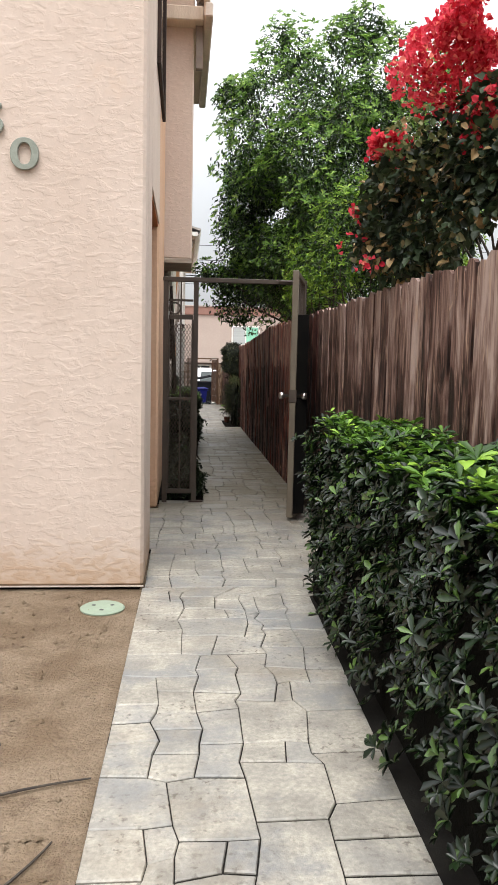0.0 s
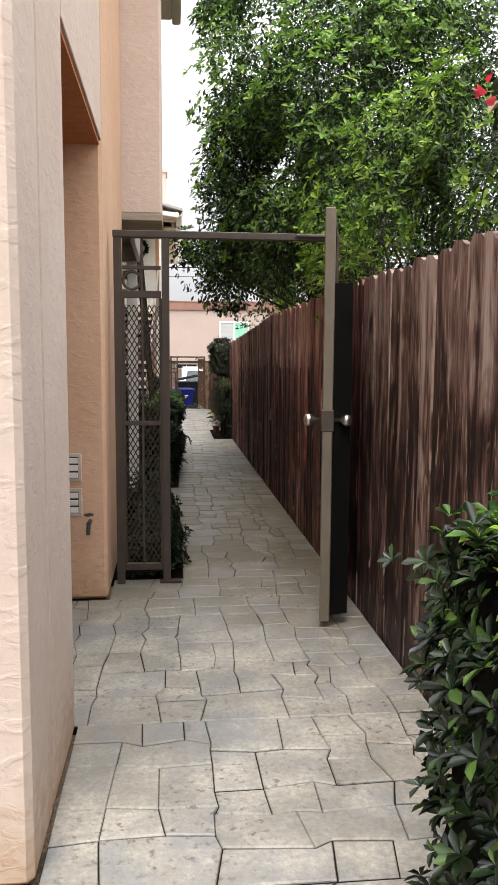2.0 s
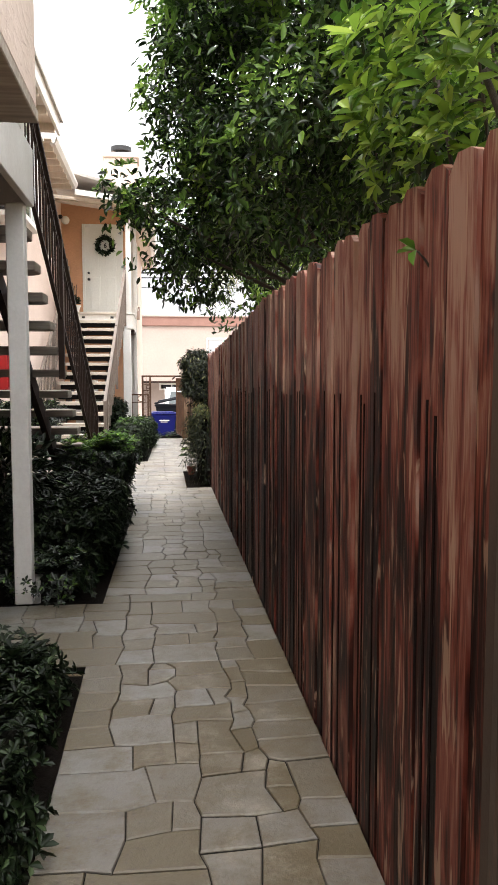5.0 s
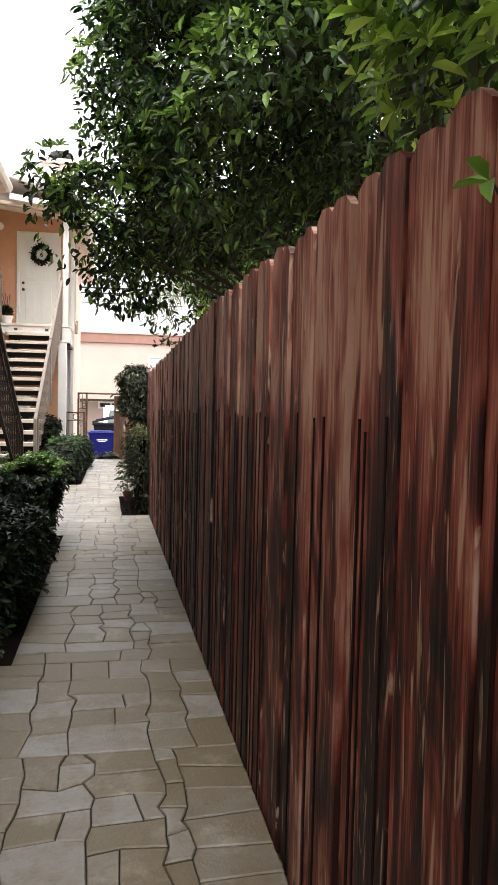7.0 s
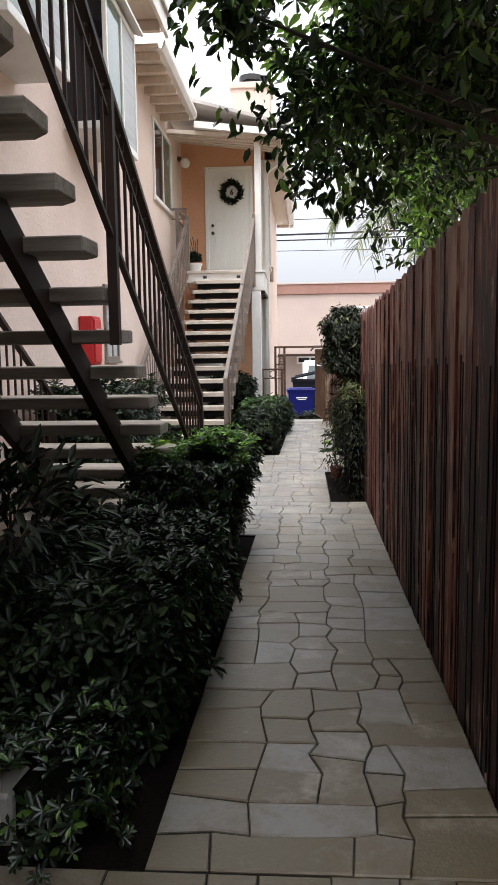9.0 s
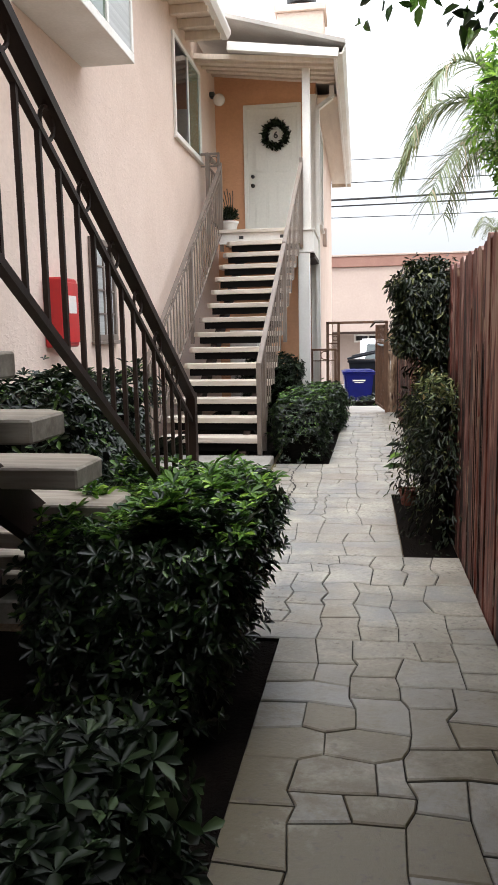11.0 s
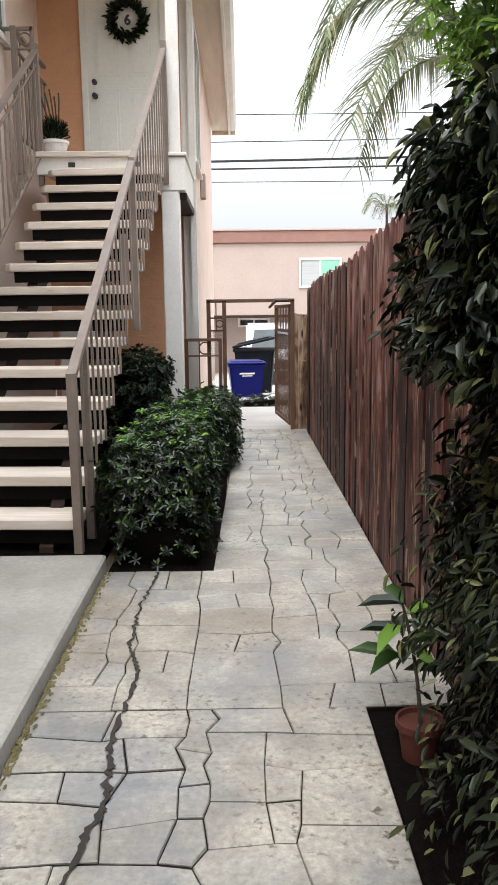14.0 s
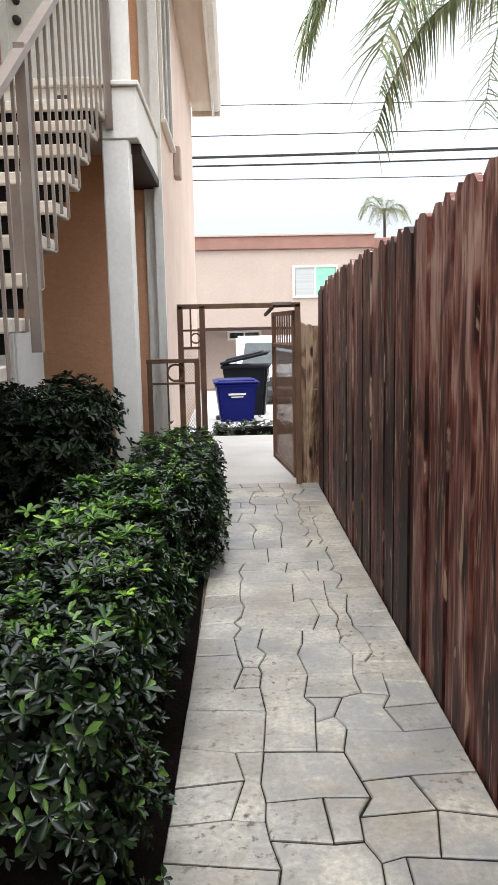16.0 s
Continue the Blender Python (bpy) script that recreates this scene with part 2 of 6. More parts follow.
STEEL_GREY = surf("painted_steel_taupe", (0.215, 0.175, 0.145), (0.165, 0.13, 0.108), 0.5, 6.0, 80.0, bump=0.08, spot=(0.22, 0.12, 0.08), spot_scale=8.0, spot_at=(0.58, 0.74))
STEEL_DARK = surf("painted_steel_dark", (0.05, 0.030, 0.023), (0.032, 0.020, 0.016), 0.6, 6.0, 80.0, bump=0.1, spec=0.2)
# painted shade: the gap behind the gate leaf, the gaps under far treads
SHADE_BLACK = surf("matt_shade_black", (0.008, 0.007, 0.006), (0.005, 0.005, 0.005), 0.9, 6.0, 80.0, bump=0.1, spec=0.05)
CHROME = surf("brushed_metal", (0.62, 0.60, 0.56), (0.5, 0.48, 0.45), 0.28, 8.0, 90.0, bump=0.03, metal=1.0)
STEEL_OLIVE = surf("painted_steel_olive", (0.17, 0.14, 0.10), (0.13, 0.105, 0.075), 0.5, 6.0, 80.0, bump=0.08)
BLACK = surf("black_metal", (0.02, 0.02, 0.02), (0.03, 0.03, 0.03), 0.45, 8.0, 60.0, bump=0.03)
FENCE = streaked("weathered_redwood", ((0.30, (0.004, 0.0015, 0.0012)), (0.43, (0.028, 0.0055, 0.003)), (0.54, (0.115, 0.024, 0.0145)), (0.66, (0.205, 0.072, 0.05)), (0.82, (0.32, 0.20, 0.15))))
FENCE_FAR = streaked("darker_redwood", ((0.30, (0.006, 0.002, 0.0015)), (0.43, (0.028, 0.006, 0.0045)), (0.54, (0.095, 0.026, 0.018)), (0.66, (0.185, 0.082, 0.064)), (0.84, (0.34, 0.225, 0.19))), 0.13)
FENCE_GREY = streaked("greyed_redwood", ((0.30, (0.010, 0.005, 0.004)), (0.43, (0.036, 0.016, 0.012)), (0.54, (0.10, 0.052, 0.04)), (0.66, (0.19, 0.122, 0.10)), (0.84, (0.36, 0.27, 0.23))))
# colour of the strips that stand in for shaded slits
SLIT_DARK = surf("dark_slit_strip", (0.014, 0.005, 0.004), (0.006, 0.003, 0.003), 0.8, 9.0, 60.0, bump=0.2, spec=0.1)
FENCE_TAN = streaked("weathered_fence_tan", ((0.28, (0.06, 0.03, 0.02)), (0.45, (0.18, 0.11, 0.07)), (0.6, (0.30, 0.20, 0.13)), (0.75, (0.40, 0.29, 0.20))))
WOOD_TREAD = surf("painted_tread", (0.66, 0.60, 0.52), (0.55, 0.48, 0.40), 0.7, 4.0, 12.0, stretch=(0.6, 6, 6), bump=0.2, vary=0.1, spot=(0.42, 0.33, 0.26), spot_scale=3.0, spot_at=(0.56, 0.72), depth=0.003)
WOOD_DARK = surf("grey_tread", (0.40, 0.35, 0.285), (0.24, 0.20, 0.165), 0.75, 4.0, 12.0, stretch=(0.6, 6, 6), bump=0.25, vary=0.15, depth=0.003, grainy=0.4)
STONE_LOOK = dict(rough=0.5, scale=4.2, fine=55.0, bump=0.7, vary=0.045, shift=False, spot2=(0.20, 0.165, 0.125), spot=(0.165, 0.172, 0.18), spot_scale=1.5, spot_at=(0.50, 0.66), contrast=(0.38, 0.62), depth=0.004, grainy=0.65, moss_shade=(6.0, 13.0, (0.095, 0.074, 0.04)), slate=(0.20, 0.20, 0.198), speck=(0.07, 0.052, 0.036))
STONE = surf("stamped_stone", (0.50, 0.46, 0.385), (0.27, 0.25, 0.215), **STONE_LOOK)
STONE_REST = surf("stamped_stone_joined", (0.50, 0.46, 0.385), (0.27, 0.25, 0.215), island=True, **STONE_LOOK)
JOINT = surf("paving_joint", (0.022, 0.02, 0.017), (0.011, 0.01, 0.009), 0.9, 6.0, 60.0, bump=0.3, spec=0.1)
CRACK = surf("crack_dirt", (0.035, 0.028, 0.022), (0.02, 0.017, 0.014), 0.95, 12.0, 60.0)
CONCRETE = surf("slab_concrete", (0.36, 0.34, 0.305), (0.25, 0.24, 0.215), 0.75, 2.2, 45.0, bump=0.3, spot=(0.20, 0.19, 0.165), spot_scale=1.4, spot_at=(0.52, 0.72), grainy=0.4)
CONCRETE_PALE = surf("alley_concrete", (0.42, 0.40, 0.37), (0.34, 0.32, 0.295), 0.8, 1.0, 25.0, bump=0.15)
SOIL = surf("dry_soil", (0.33, 0.25, 0.175), (0.22, 0.155, 0.10), 0.95, 3.0, 60.0, bump=1.0, spot=(0.13, 0.085, 0.055), spot_scale=5.0, spot_at=(0.55, 0.72), depth=0.03, contrast=(0.4, 0.6), grainy=0.5, spec=0.15)
# darker than the soil itself: shade under hedges and stairs painted in
SOIL_DARK = surf("shaded_soil", (0.009, 0.0065, 0.005), (0.004, 0.003, 0.0025), 0.95, 6.0, 50.0, bump=0.9, depth=0.02, spec=0.05)
# near-black: the shade inside hedges is put into this colour
DARK_CORE = surf("near_black_core", (0.008, 0.007, 0.005), (0.005, 0.005, 0.004), 0.95, 9.0, 50.0, bump=0.6, depth=0.02, spec=0.05)
MOSS = surf("dry_moss", (0.19, 0.165, 0.08), (0.12, 0.095, 0.05), 0.95, 20.0, 120.0, bump=0.8, spec=0.05)
BARK = surf("bark", (0.085, 0.066, 0.05), (0.045, 0.036, 0.03), 0.9, 6.0, 40.0, stretch=(3, 3, 0.7), bump=0.7, depth=0.01)
TERRACOTTA = surf("terracotta", (0.15, 0.042, 0.024), (0.10, 0.028, 0.017), 0.8, 5.0, 40.0)
BIN_BLUE = surf("blue_plastic", (0.003, 0.006, 0.11), (0.003, 0.005, 0.085), 0.45, 4.0, 50.0, bump=0.05, spec=0.15)
BIN_BLACK = surf("black_plastic", (0.006, 0.007, 0.010), (0.009, 0.010, 0.013), 0.5, 4.0, 50.0, bump=0.05, spec=0.12)
VAN_WHITE = surf("car_paint_white", (0.62, 0.62, 0.62), (0.58, 0.58, 0.58), 0.25, 2.0, 20.0, bump=0.0)
RUBBER = surf("rubber", (0.02, 0.02, 0.02), (0.03, 0.03, 0.03), 0.85)
RED = surf("red_enamel", (0.50, 0.012, 0.015), (0.44, 0.01, 0.012), 0.35, 4.0, 40.0, bump=0.0)
GREEN_LID = surf("pale_green_plastic", (0.30, 0.37, 0.28), (0.25, 0.31, 0.23), 0.6, 5.0, 50.0, bump=0.1)
VERDIGRIS = surf("weathered_bronze", (0.30, 0.32, 0.27), (0.22, 0.24, 0.20), 0.6, 9.0, 60.0)
SILL_GREY = surf("vent_metal", (0.62, 0.52, 0.44), (0.5, 0.42, 0.36), 0.6, 5.0, 40.0)
PANE = glass("window_glass", (0.008, 0.010, 0.014))
PANE_GREEN = glass("window_glass_green", (0.10, 0.14, 0.10))
BLIND = surf("window_blind", (0.46, 0.47, 0.46), (0.36, 0.37, 0.36), 0.6, 1.0, 4.0, stretch=(0.1, 0.1, 40), bump=0.3)
CURTAIN_GREEN = surf("green_curtain", (0.20, 0.50, 0.34), (0.30, 0.62, 0.44), 0.8, 3.0, 20.0)
CABLE = surf("cable_black", (0.015, 0.015, 0.017), (0.02, 0.02, 0.02), 0.7)
GLOBE = surf("lamp_globe", (0.8, 0.78, 0.74), (0.76, 0.74, 0.7), 0.25, bump=0.0)
ROOFING = surf("pale_roofing", (0.50, 0.47, 0.43), (0.40, 0.37, 0.34), 0.9, 2.0, 40.0, bump=0.3)
SOFFIT = surf("painted_boards", (0.66, 0.57, 0.47), (0.58, 0.49, 0.40), 0.75, 2.0, 18.0, stretch=(6, 0.6, 1), bump=0.2)
# near-black: shade on the hedge sides is part of this leaf colour
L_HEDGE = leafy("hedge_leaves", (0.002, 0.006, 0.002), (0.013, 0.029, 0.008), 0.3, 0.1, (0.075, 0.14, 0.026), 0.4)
# yellow-green leaves; on hedge tops they also paint in light from above
L_HEDGE_BRIGHT = leafy("bright_hedge_leaves", (0.02, 0.055, 0.010), (0.11, 0.23, 0.028), 0.36, 0.3, (0.28, 0.46, 0.06))
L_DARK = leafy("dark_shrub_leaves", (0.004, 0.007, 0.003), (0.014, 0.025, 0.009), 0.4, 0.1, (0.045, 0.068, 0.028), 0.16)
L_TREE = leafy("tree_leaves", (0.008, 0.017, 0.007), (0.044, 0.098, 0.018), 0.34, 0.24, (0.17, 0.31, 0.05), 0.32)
L_BRIGHT = leafy("bright_leaves", (0.05, 0.12, 0.016), (0.22, 0.37, 0.045), 0.33, 0.45, (0.40, 0.55, 0.10))
L_IVY = leafy("ivy_leaves", (0.010, 0.018, 0.009), (0.045, 0.068, 0.03), 0.45, 0.15, (0.30, 0.20, 0.09))
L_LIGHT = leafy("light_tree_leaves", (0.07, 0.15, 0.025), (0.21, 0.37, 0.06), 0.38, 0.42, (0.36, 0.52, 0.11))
L_TAN = leafy("faded_leaves", (0.07, 0.10, 0.035), (0.22, 0.23, 0.09), 0.45, 0.3, (0.36, 0.27, 0.13))
L_PINK = leafy("bougainvillea_bracts", (0.58, 0.02, 0.045), (0.84, 0.10, 0.14), 0.7, 0.42, (0.86, 0.26, 0.20))
L_PALM = leafy("palm_leaflets", (0.11, 0.145, 0.07), (0.23, 0.27, 0.13), 0.45, 0.3, (0.36, 0.29, 0.18))
L_VINE = leafy("vine_leaves", (0.004, 0.007, 0.003), (0.022, 0.032, 0.012), 0.42, 0.12, (0.15, 0.16, 0.06))


# ---- builders ----
def bm_mesh(bm, name):
    me = bpy.data.meshes.new(name)
    bm.to_mesh(me)
    bm.free()
    return me


def part(name, bm, material, parent=None, label="", smooth=False):
    """Links a bmesh or mesh as one object under a thing."""
    me = bm_mesh(bm, name) if isinstance(bm, bmesh.types.BMesh) else bm
    if not me.materials:
        me.materials.append(material)
    if smooth:
        me.polygons.foreach_set("use_smooth", [True] * len(me.polygons))
    ob = new(name, me)
    ob.parent = parent
    if label:
        ob["label"] = label
    return ob


def thing(name, label, category, group="", kind="", at=(0, 0, 0)):
    ob = tagged(new(name), label, category, group, kind)
    ob.location = at
    ob.empty_display_size = 0.1
    return ob


def boxes(*spans, bevel=0.004):
    """A bmesh of boxes (x0, x1, y0, y1, z0, z1) with bevelled edges."""
    bm = bmesh.new()
    for x0, x1, y0, y1, z0, z1 in spans:
        m = Matrix.LocRotScale(((x0 + x1) / 2, (y0 + y1) / 2, (z0 + z1) / 2), None, (abs(x1 - x0), abs(y1 - y0), abs(z1 - z0)))
        bmesh.ops.create_cube(bm, size=1, matrix=m)
    if bevel:
        bmesh.ops.bevel(bm, geom=bm.edges[:], offset=bevel, segments=1, affect="EDGES")
    return bm


def bar(a, b, w=0.02, d=None, bm=None, round_=0, taper=1.0):
    """A bar from a to b: square, or round with that many sides."""
    bm = bm or bmesh.new()
    a, b = Vector(a), Vector(b)
    v = b - a
    q = v.to_track_quat("Z", "X" if abs(v.z) < 0.99 * v.length else "Y")
    m = Matrix.Translation((a + b) / 2) @ q.to_matrix().to_4x4()
    if round_:
        bmesh.ops.create_cone(bm, cap_ends=True, segments=round_, radius1=w / 2, radius2=w / 2 * taper, depth=v.length, matrix=m)
    else:
        bmesh.ops.create_cube(bm, size=1, matrix=m @ Matrix.Diagonal((w, d or w, v.length, 1)))
    return bm


def upright(x, y, z0, z1, w=0.02, d=None, bm=None):
    bm = bm or bmesh.new()
    d = d or w
    bmesh.ops.create_cube(bm, size=1, matrix=Matrix.LocRotScale((x, y, (z0 + z1) / 2), None, (w, d, z1 - z0)))
    return bm


def along(y0, z0, y1, z1, x, w, h, bm=None):
    """A sloping bar in the plane x, upright in section."""
    bm = bm or bmesh.new()
    vs = [bm.verts.new((x + sx * w / 2, y, z + sz * h / 2)) for y, z in ((y0, z0), (y1, z1)) for sx in (-1, 1) for sz in (-1, 1)]
    for f in ((0, 1, 3, 2), (4, 6, 7, 5), (0, 2, 6, 4), (1, 5, 7, 3), (0, 4, 5, 1), (2, 3, 7, 6)):
        bm.faces.new([vs[i] for i in f])
    bmesh.ops.recalc_face_normals(bm, faces=bm.faces[:])
    return bm


def ring(center, r, thick, normal, bm=None, n=16, k=6):
    """A torus."""
    bm = bm or bmesh.new()
    q = Vector(normal).to_track_quat("Z", "Y").to_matrix()
    c = Vector(center)
    grid = []
    for i in range(n):
        a = 2 * math.pi * i / n
        row = []
        for j in range(k):
            e = 2 * math.pi * j / k
            p = Vector(((r + thick * math.cos(e)) * math.cos(a), (r + thick * math.cos(e)) * math.sin(a), thick * math.sin(e)))
            row.append(bm.verts.new(c + q @ p))
        grid.append(row)
    for i in range(n):
        for j in range(k):
            bm.faces.new((grid[i][j], grid[(i + 1) % n][j], grid[(i + 1) % n][(j + 1) % k], grid[i][(j + 1) % k]))
    return bm


def prism(points, z0, z1, bevel=0.0):
    """A flat outline (x, y) raised from z0 to z1."""
    bm = bmesh.new()
    f = bm.faces.new([bm.verts.new((x, y, z0)) for x, y in points])
    r = bmesh.ops.extrude_face_region(bm, geom=[f])
    bmesh.ops.translate(bm, vec=(0, 0, z1 - z0), verts=[g for g in r["geom"] if isinstance(g, bmesh.types.BMVert)])
    bmesh.ops.recalc_face_normals(bm, faces=bm.faces[:])
    if bevel:
        bmesh.ops.bevel(bm, geom=bm.edges[:], offset=bevel, segments=1, affect="EDGES")
    return bm


def prism_y(points, y0, y1):
    """An outline (x, z) pushed from y0 to y1."""
    bm = bmesh.new()
    a = [bm.verts.new((x, y0, z)) for x, z in points]
    b = [bm.verts.new((x, y1, z)) for x, z in points]
    bm.faces.new(a)
    bm.faces.new(b[::-1])
    for i in range(len(a)):
        j = (i + 1) % len(a)
        bm.faces.new((a[i], a[j], b[j], b[i]))
    bmesh.ops.recalc_face_normals(bm, faces=bm.faces[:])
    return bm


def lathe(profile, center, n=24):
    """A turned shape from (radius, z)."""
    bm = bmesh.new()
    rows = [[bm.verts.new((center[0] + r * math.cos(2 * math.pi * i / n), center[1] + r * math.sin(2 * math.pi * i / n), center[2] + z)) for i in range(n)] for r, z in profile]
    for a, b in zip(rows, rows[1:]):
        for i in range(n):
            bm.faces.new((a[i], a[(i + 1) % n], b[(i + 1) % n], b[i]))
    bm.faces.new(rows[0][::-1])
    bm.faces.new(rows[-1])
    return bm


def leaves_mesh(name, pos, axis, up, length, width, fold=0.4, droop=0.15, belly=(0.9, 0.75)):
    """Many leaves: base places, growing directions, face normals and sizes. Each is two folded halves."""
    pos, axis, up = np.asarray(pos, float), np.asarray(axis, float), np.asarray(up, float)
    n = len(pos)
    axis /= np.linalg.norm(axis, axis=1, keepdims=True) + 1e-9
    side = np.cross(axis, up)
    side /= np.linalg.norm(side, axis=1, keepdims=True) + 1e-9
    nor = np.cross(side, axis)
    length = np.broadcast_to(np.asarray(length, float), (n,))[:, None]
    width = np.broadcast_to(np.asarray(width, float), (n,))[:, None] / 2

    def at(a, s, h, lift=0.0):
        return pos + axis * length * a + side * width * s + nor * (length * h + width * lift)
    d = droop
    pts = np.stack([at(0, 0, 0), at(0.35, -belly[0], -d * 0.05, fold), at(0.72, -belly[1], -d * 0.4, fold), at(1, 0, -d), at(0.72, belly[1], -d * 0.4, fold), at(0.35, belly[0], -d * 0.05, fold)], 1)
    base = (np.arange(n) * 6)[:, None, None]
    quads = (np.array([[0, 1, 2, 3], [0, 3, 4, 5]])[None] + base).reshape(-1, 4)
    me = bpy.data.meshes.new(name)
    me.vertices.add(n * 6)
    me.vertices.foreach_set("co", pts.reshape(-1).astype(np.float32))
    me.loops.add(len(quads) * 4)
    me.loops.foreach_set("vertex_index", quads.reshape(-1).astype(np.int32))
    me.polygons.add(len(quads))
    me.polygons.foreach_set("loop_start", (np.arange(len(quads)) * 4).astype(np.int32))
    me.polygons.foreach_set("loop_total", np.full(len(quads), 4, np.int32))
    me.update(calc_edges=True)
    return me


RNG = np.random.default_rng(7)


def unit(n):
    v = RNG.normal(size=(n, 3))
    return v / np.linalg.norm(v, axis=1, keepdims=True)


def lumpy(p, s, amp, seed=0.0):
    """Smooth noise at many places."""
    return np.array([noise.noise((q[0] * s + seed, q[1] * s, q[2] * s)) for q in p]) * amp


def box_shell(span, n, jitter, sides="xXyYZ"):
    """Places on the faces of a box, with the outward normals."""
    x0, x1, y0, y1, z0, z1 = span
    dx, dy, dz = x1 - x0, y1 - y0, z1 - z0
    faces = dict(x=(dy * dz, 0, x0, -1), X=(dy * dz, 0, x1, 1), y=(dx * dz, 1, y0, -1), Y=(dx * dz, 1, y1, 1), Z=(dx * dy, 2, z1, 1))
    total = sum(faces[s][0] for s in sides)
    P, N = [], []
    for s in sides:
        area, ax, val, sgn = faces[s]
        m = int(n * area / total)
        q = RNG.random((m, 3)) * (dx, dy, dz) + (x0, y0, z0)
        q[:, ax] = val
        nn = np.zeros((m, 3))
        nn[:, ax] = sgn
        P.append(q)
        N.append(nn)
    P, N = np.concatenate(P), np.concatenate(N)
    P = P + N * (lumpy(P, 3.5, 0.09) + lumpy(P, 9.0, 0.04) + RNG.normal(0, jitter, len(P)))[:, None]
    return P, N


def rosettes(name, P, N, leaf, wide=0.42, belly=(0.6, 0.95), loose=False):
    """Leaves in whorls of six about each place, facing outward and up; loose: hanging."""
    g = N * 0.8 + np.array((0, 0, 0.6)) + unit(len(P)) * 0.45
    g /= np.linalg.norm(g, axis=1, keepdims=True)
    s = np.cross(g, unit(len(P)))
    s /= np.linalg.norm(s, axis=1, keepdims=True)
    q = np.cross(g, s)
    size0 = leaf * RNG.uniform(0.65, 1.3, len(P))
    base, axis, up, size = [], [], [], []
    for i in range(6):
        a = i * 1.047 + RNG.uniform(-0.3, 0.3, len(P))
        out = s * np.cos(a)[:, None] + q * np.sin(a)[:, None]
        base.append(P if not loose else P + unit(len(P)) * 0.05)
        axis.append(out + g * RNG.uniform(0.1, 0.9, (len(P), 1)) if not loose else out * 0.5 + N * 0.5 + unit(len(P)) * 0.5 + np.array((0, 0, -0.6)))
        up.append(g)
        size.append(size0 * RNG.uniform(0.7, 1.15, len(P)))
    size = np.concatenate(size)
    return leaves_mesh(name, np.concatenate(base), np.concatenate(axis), np.concatenate(up), size, size * wide, belly=belly)


def hedge(name, span, label, n, leaf, material, sides="xXyYZ", bright=None, slope=0.0, jitter=0.03, group="", category="hedge", wide=0.42, belly=(0.6, 0.95), loose=False, taper=0.0):
    """A clipped hedge: leaves all over a solid near-black core that paints in the shade inside. slope: how much lower
    its far end is; taper: how far its path side draws back at the foot, where leaves thin out so the dark core shows as
    shade.
    """
    x0, x1, y0, y1, z0, z1 = span
    ob = thing(name, label, category, group)
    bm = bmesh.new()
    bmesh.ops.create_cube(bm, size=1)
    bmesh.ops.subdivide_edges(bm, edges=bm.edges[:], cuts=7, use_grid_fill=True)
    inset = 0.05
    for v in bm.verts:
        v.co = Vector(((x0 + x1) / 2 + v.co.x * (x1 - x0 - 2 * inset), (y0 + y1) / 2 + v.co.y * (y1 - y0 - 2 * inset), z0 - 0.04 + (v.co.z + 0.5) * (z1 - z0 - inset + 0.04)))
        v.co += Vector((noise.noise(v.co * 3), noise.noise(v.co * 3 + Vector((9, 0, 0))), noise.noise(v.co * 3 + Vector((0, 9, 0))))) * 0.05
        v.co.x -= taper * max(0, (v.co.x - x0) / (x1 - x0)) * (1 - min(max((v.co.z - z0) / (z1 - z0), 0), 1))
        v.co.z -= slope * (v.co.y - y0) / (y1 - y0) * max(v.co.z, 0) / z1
    part("inner_growth", bm, DARK_CORE, ob)

    def sheet(kind, m, mat, span_, sides_, k=1.0):
        P, N = box_shell(span_, m // 6, jitter, sides_)
        if taper:
            up = np.clip((P[:, 2] - z0) / (z1 - z0), 0, 1)
            P[:, 0] -= taper * np.clip((P[:, 0] - x0) / (x1 - x0), 0, 1) * (1 - up)
            leafed = RNG.random(len(P)) < 0.06 + 1.4 * up
            P, N = P[leafed], N[leafed]
        P[:, 2] -= slope * (P[:, 1] - y0) / (y1 - y0) * np.clip(P[:, 2], 0, None) / z1
        P = np.maximum(P, (-99, -99, z0 + 0.015))
        part(kind, rosettes(kind, P, N, leaf * k, wide, belly, loose), mat, ob)["kind"] = "stuff"
    sheet("foliage", n, material, span, sides)
    # brighter leaves on the top only, with light from above painted in
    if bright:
        sheet("bright_foliage", bright[0], bright[1], (x0, x1, y0 if len(bright) < 4 else bright[3], y1 if len(bright) < 5 else bright[4], z1 - 0.08, z1 + 0.03), "Z", 1.15)
    return ob


def crown(blobs, n, core=0.55, pool=1.5):
    """Places and outward directions through several ellipsoids (x, y, z, rx, ry, rz), with gaps."""
    w = np.array([b[3] * b[4] * b[5] for b in blobs]) ** 0.7
    pick = RNG.choice(len(blobs), int(n * pool), p=w / w.sum())
    B = np.array(blobs)[pick]
    u = unit(len(B))
    r = core + (1 - core) * RNG.random(len(B)) ** 0.6
    P = B[:, :3] + u * B[:, 3:] * r[:, None]
    g = lumpy(P, 1.7, 1.0, 5.0) + 0.5 * lumpy(P, 4.5, 1.0, 2.0)
    P = P + u * (lumpy(P, 2.2, 0.25, 3.0))[:, None]
    keep = np.argsort(-g)[:n]
    return P[keep], u[keep]


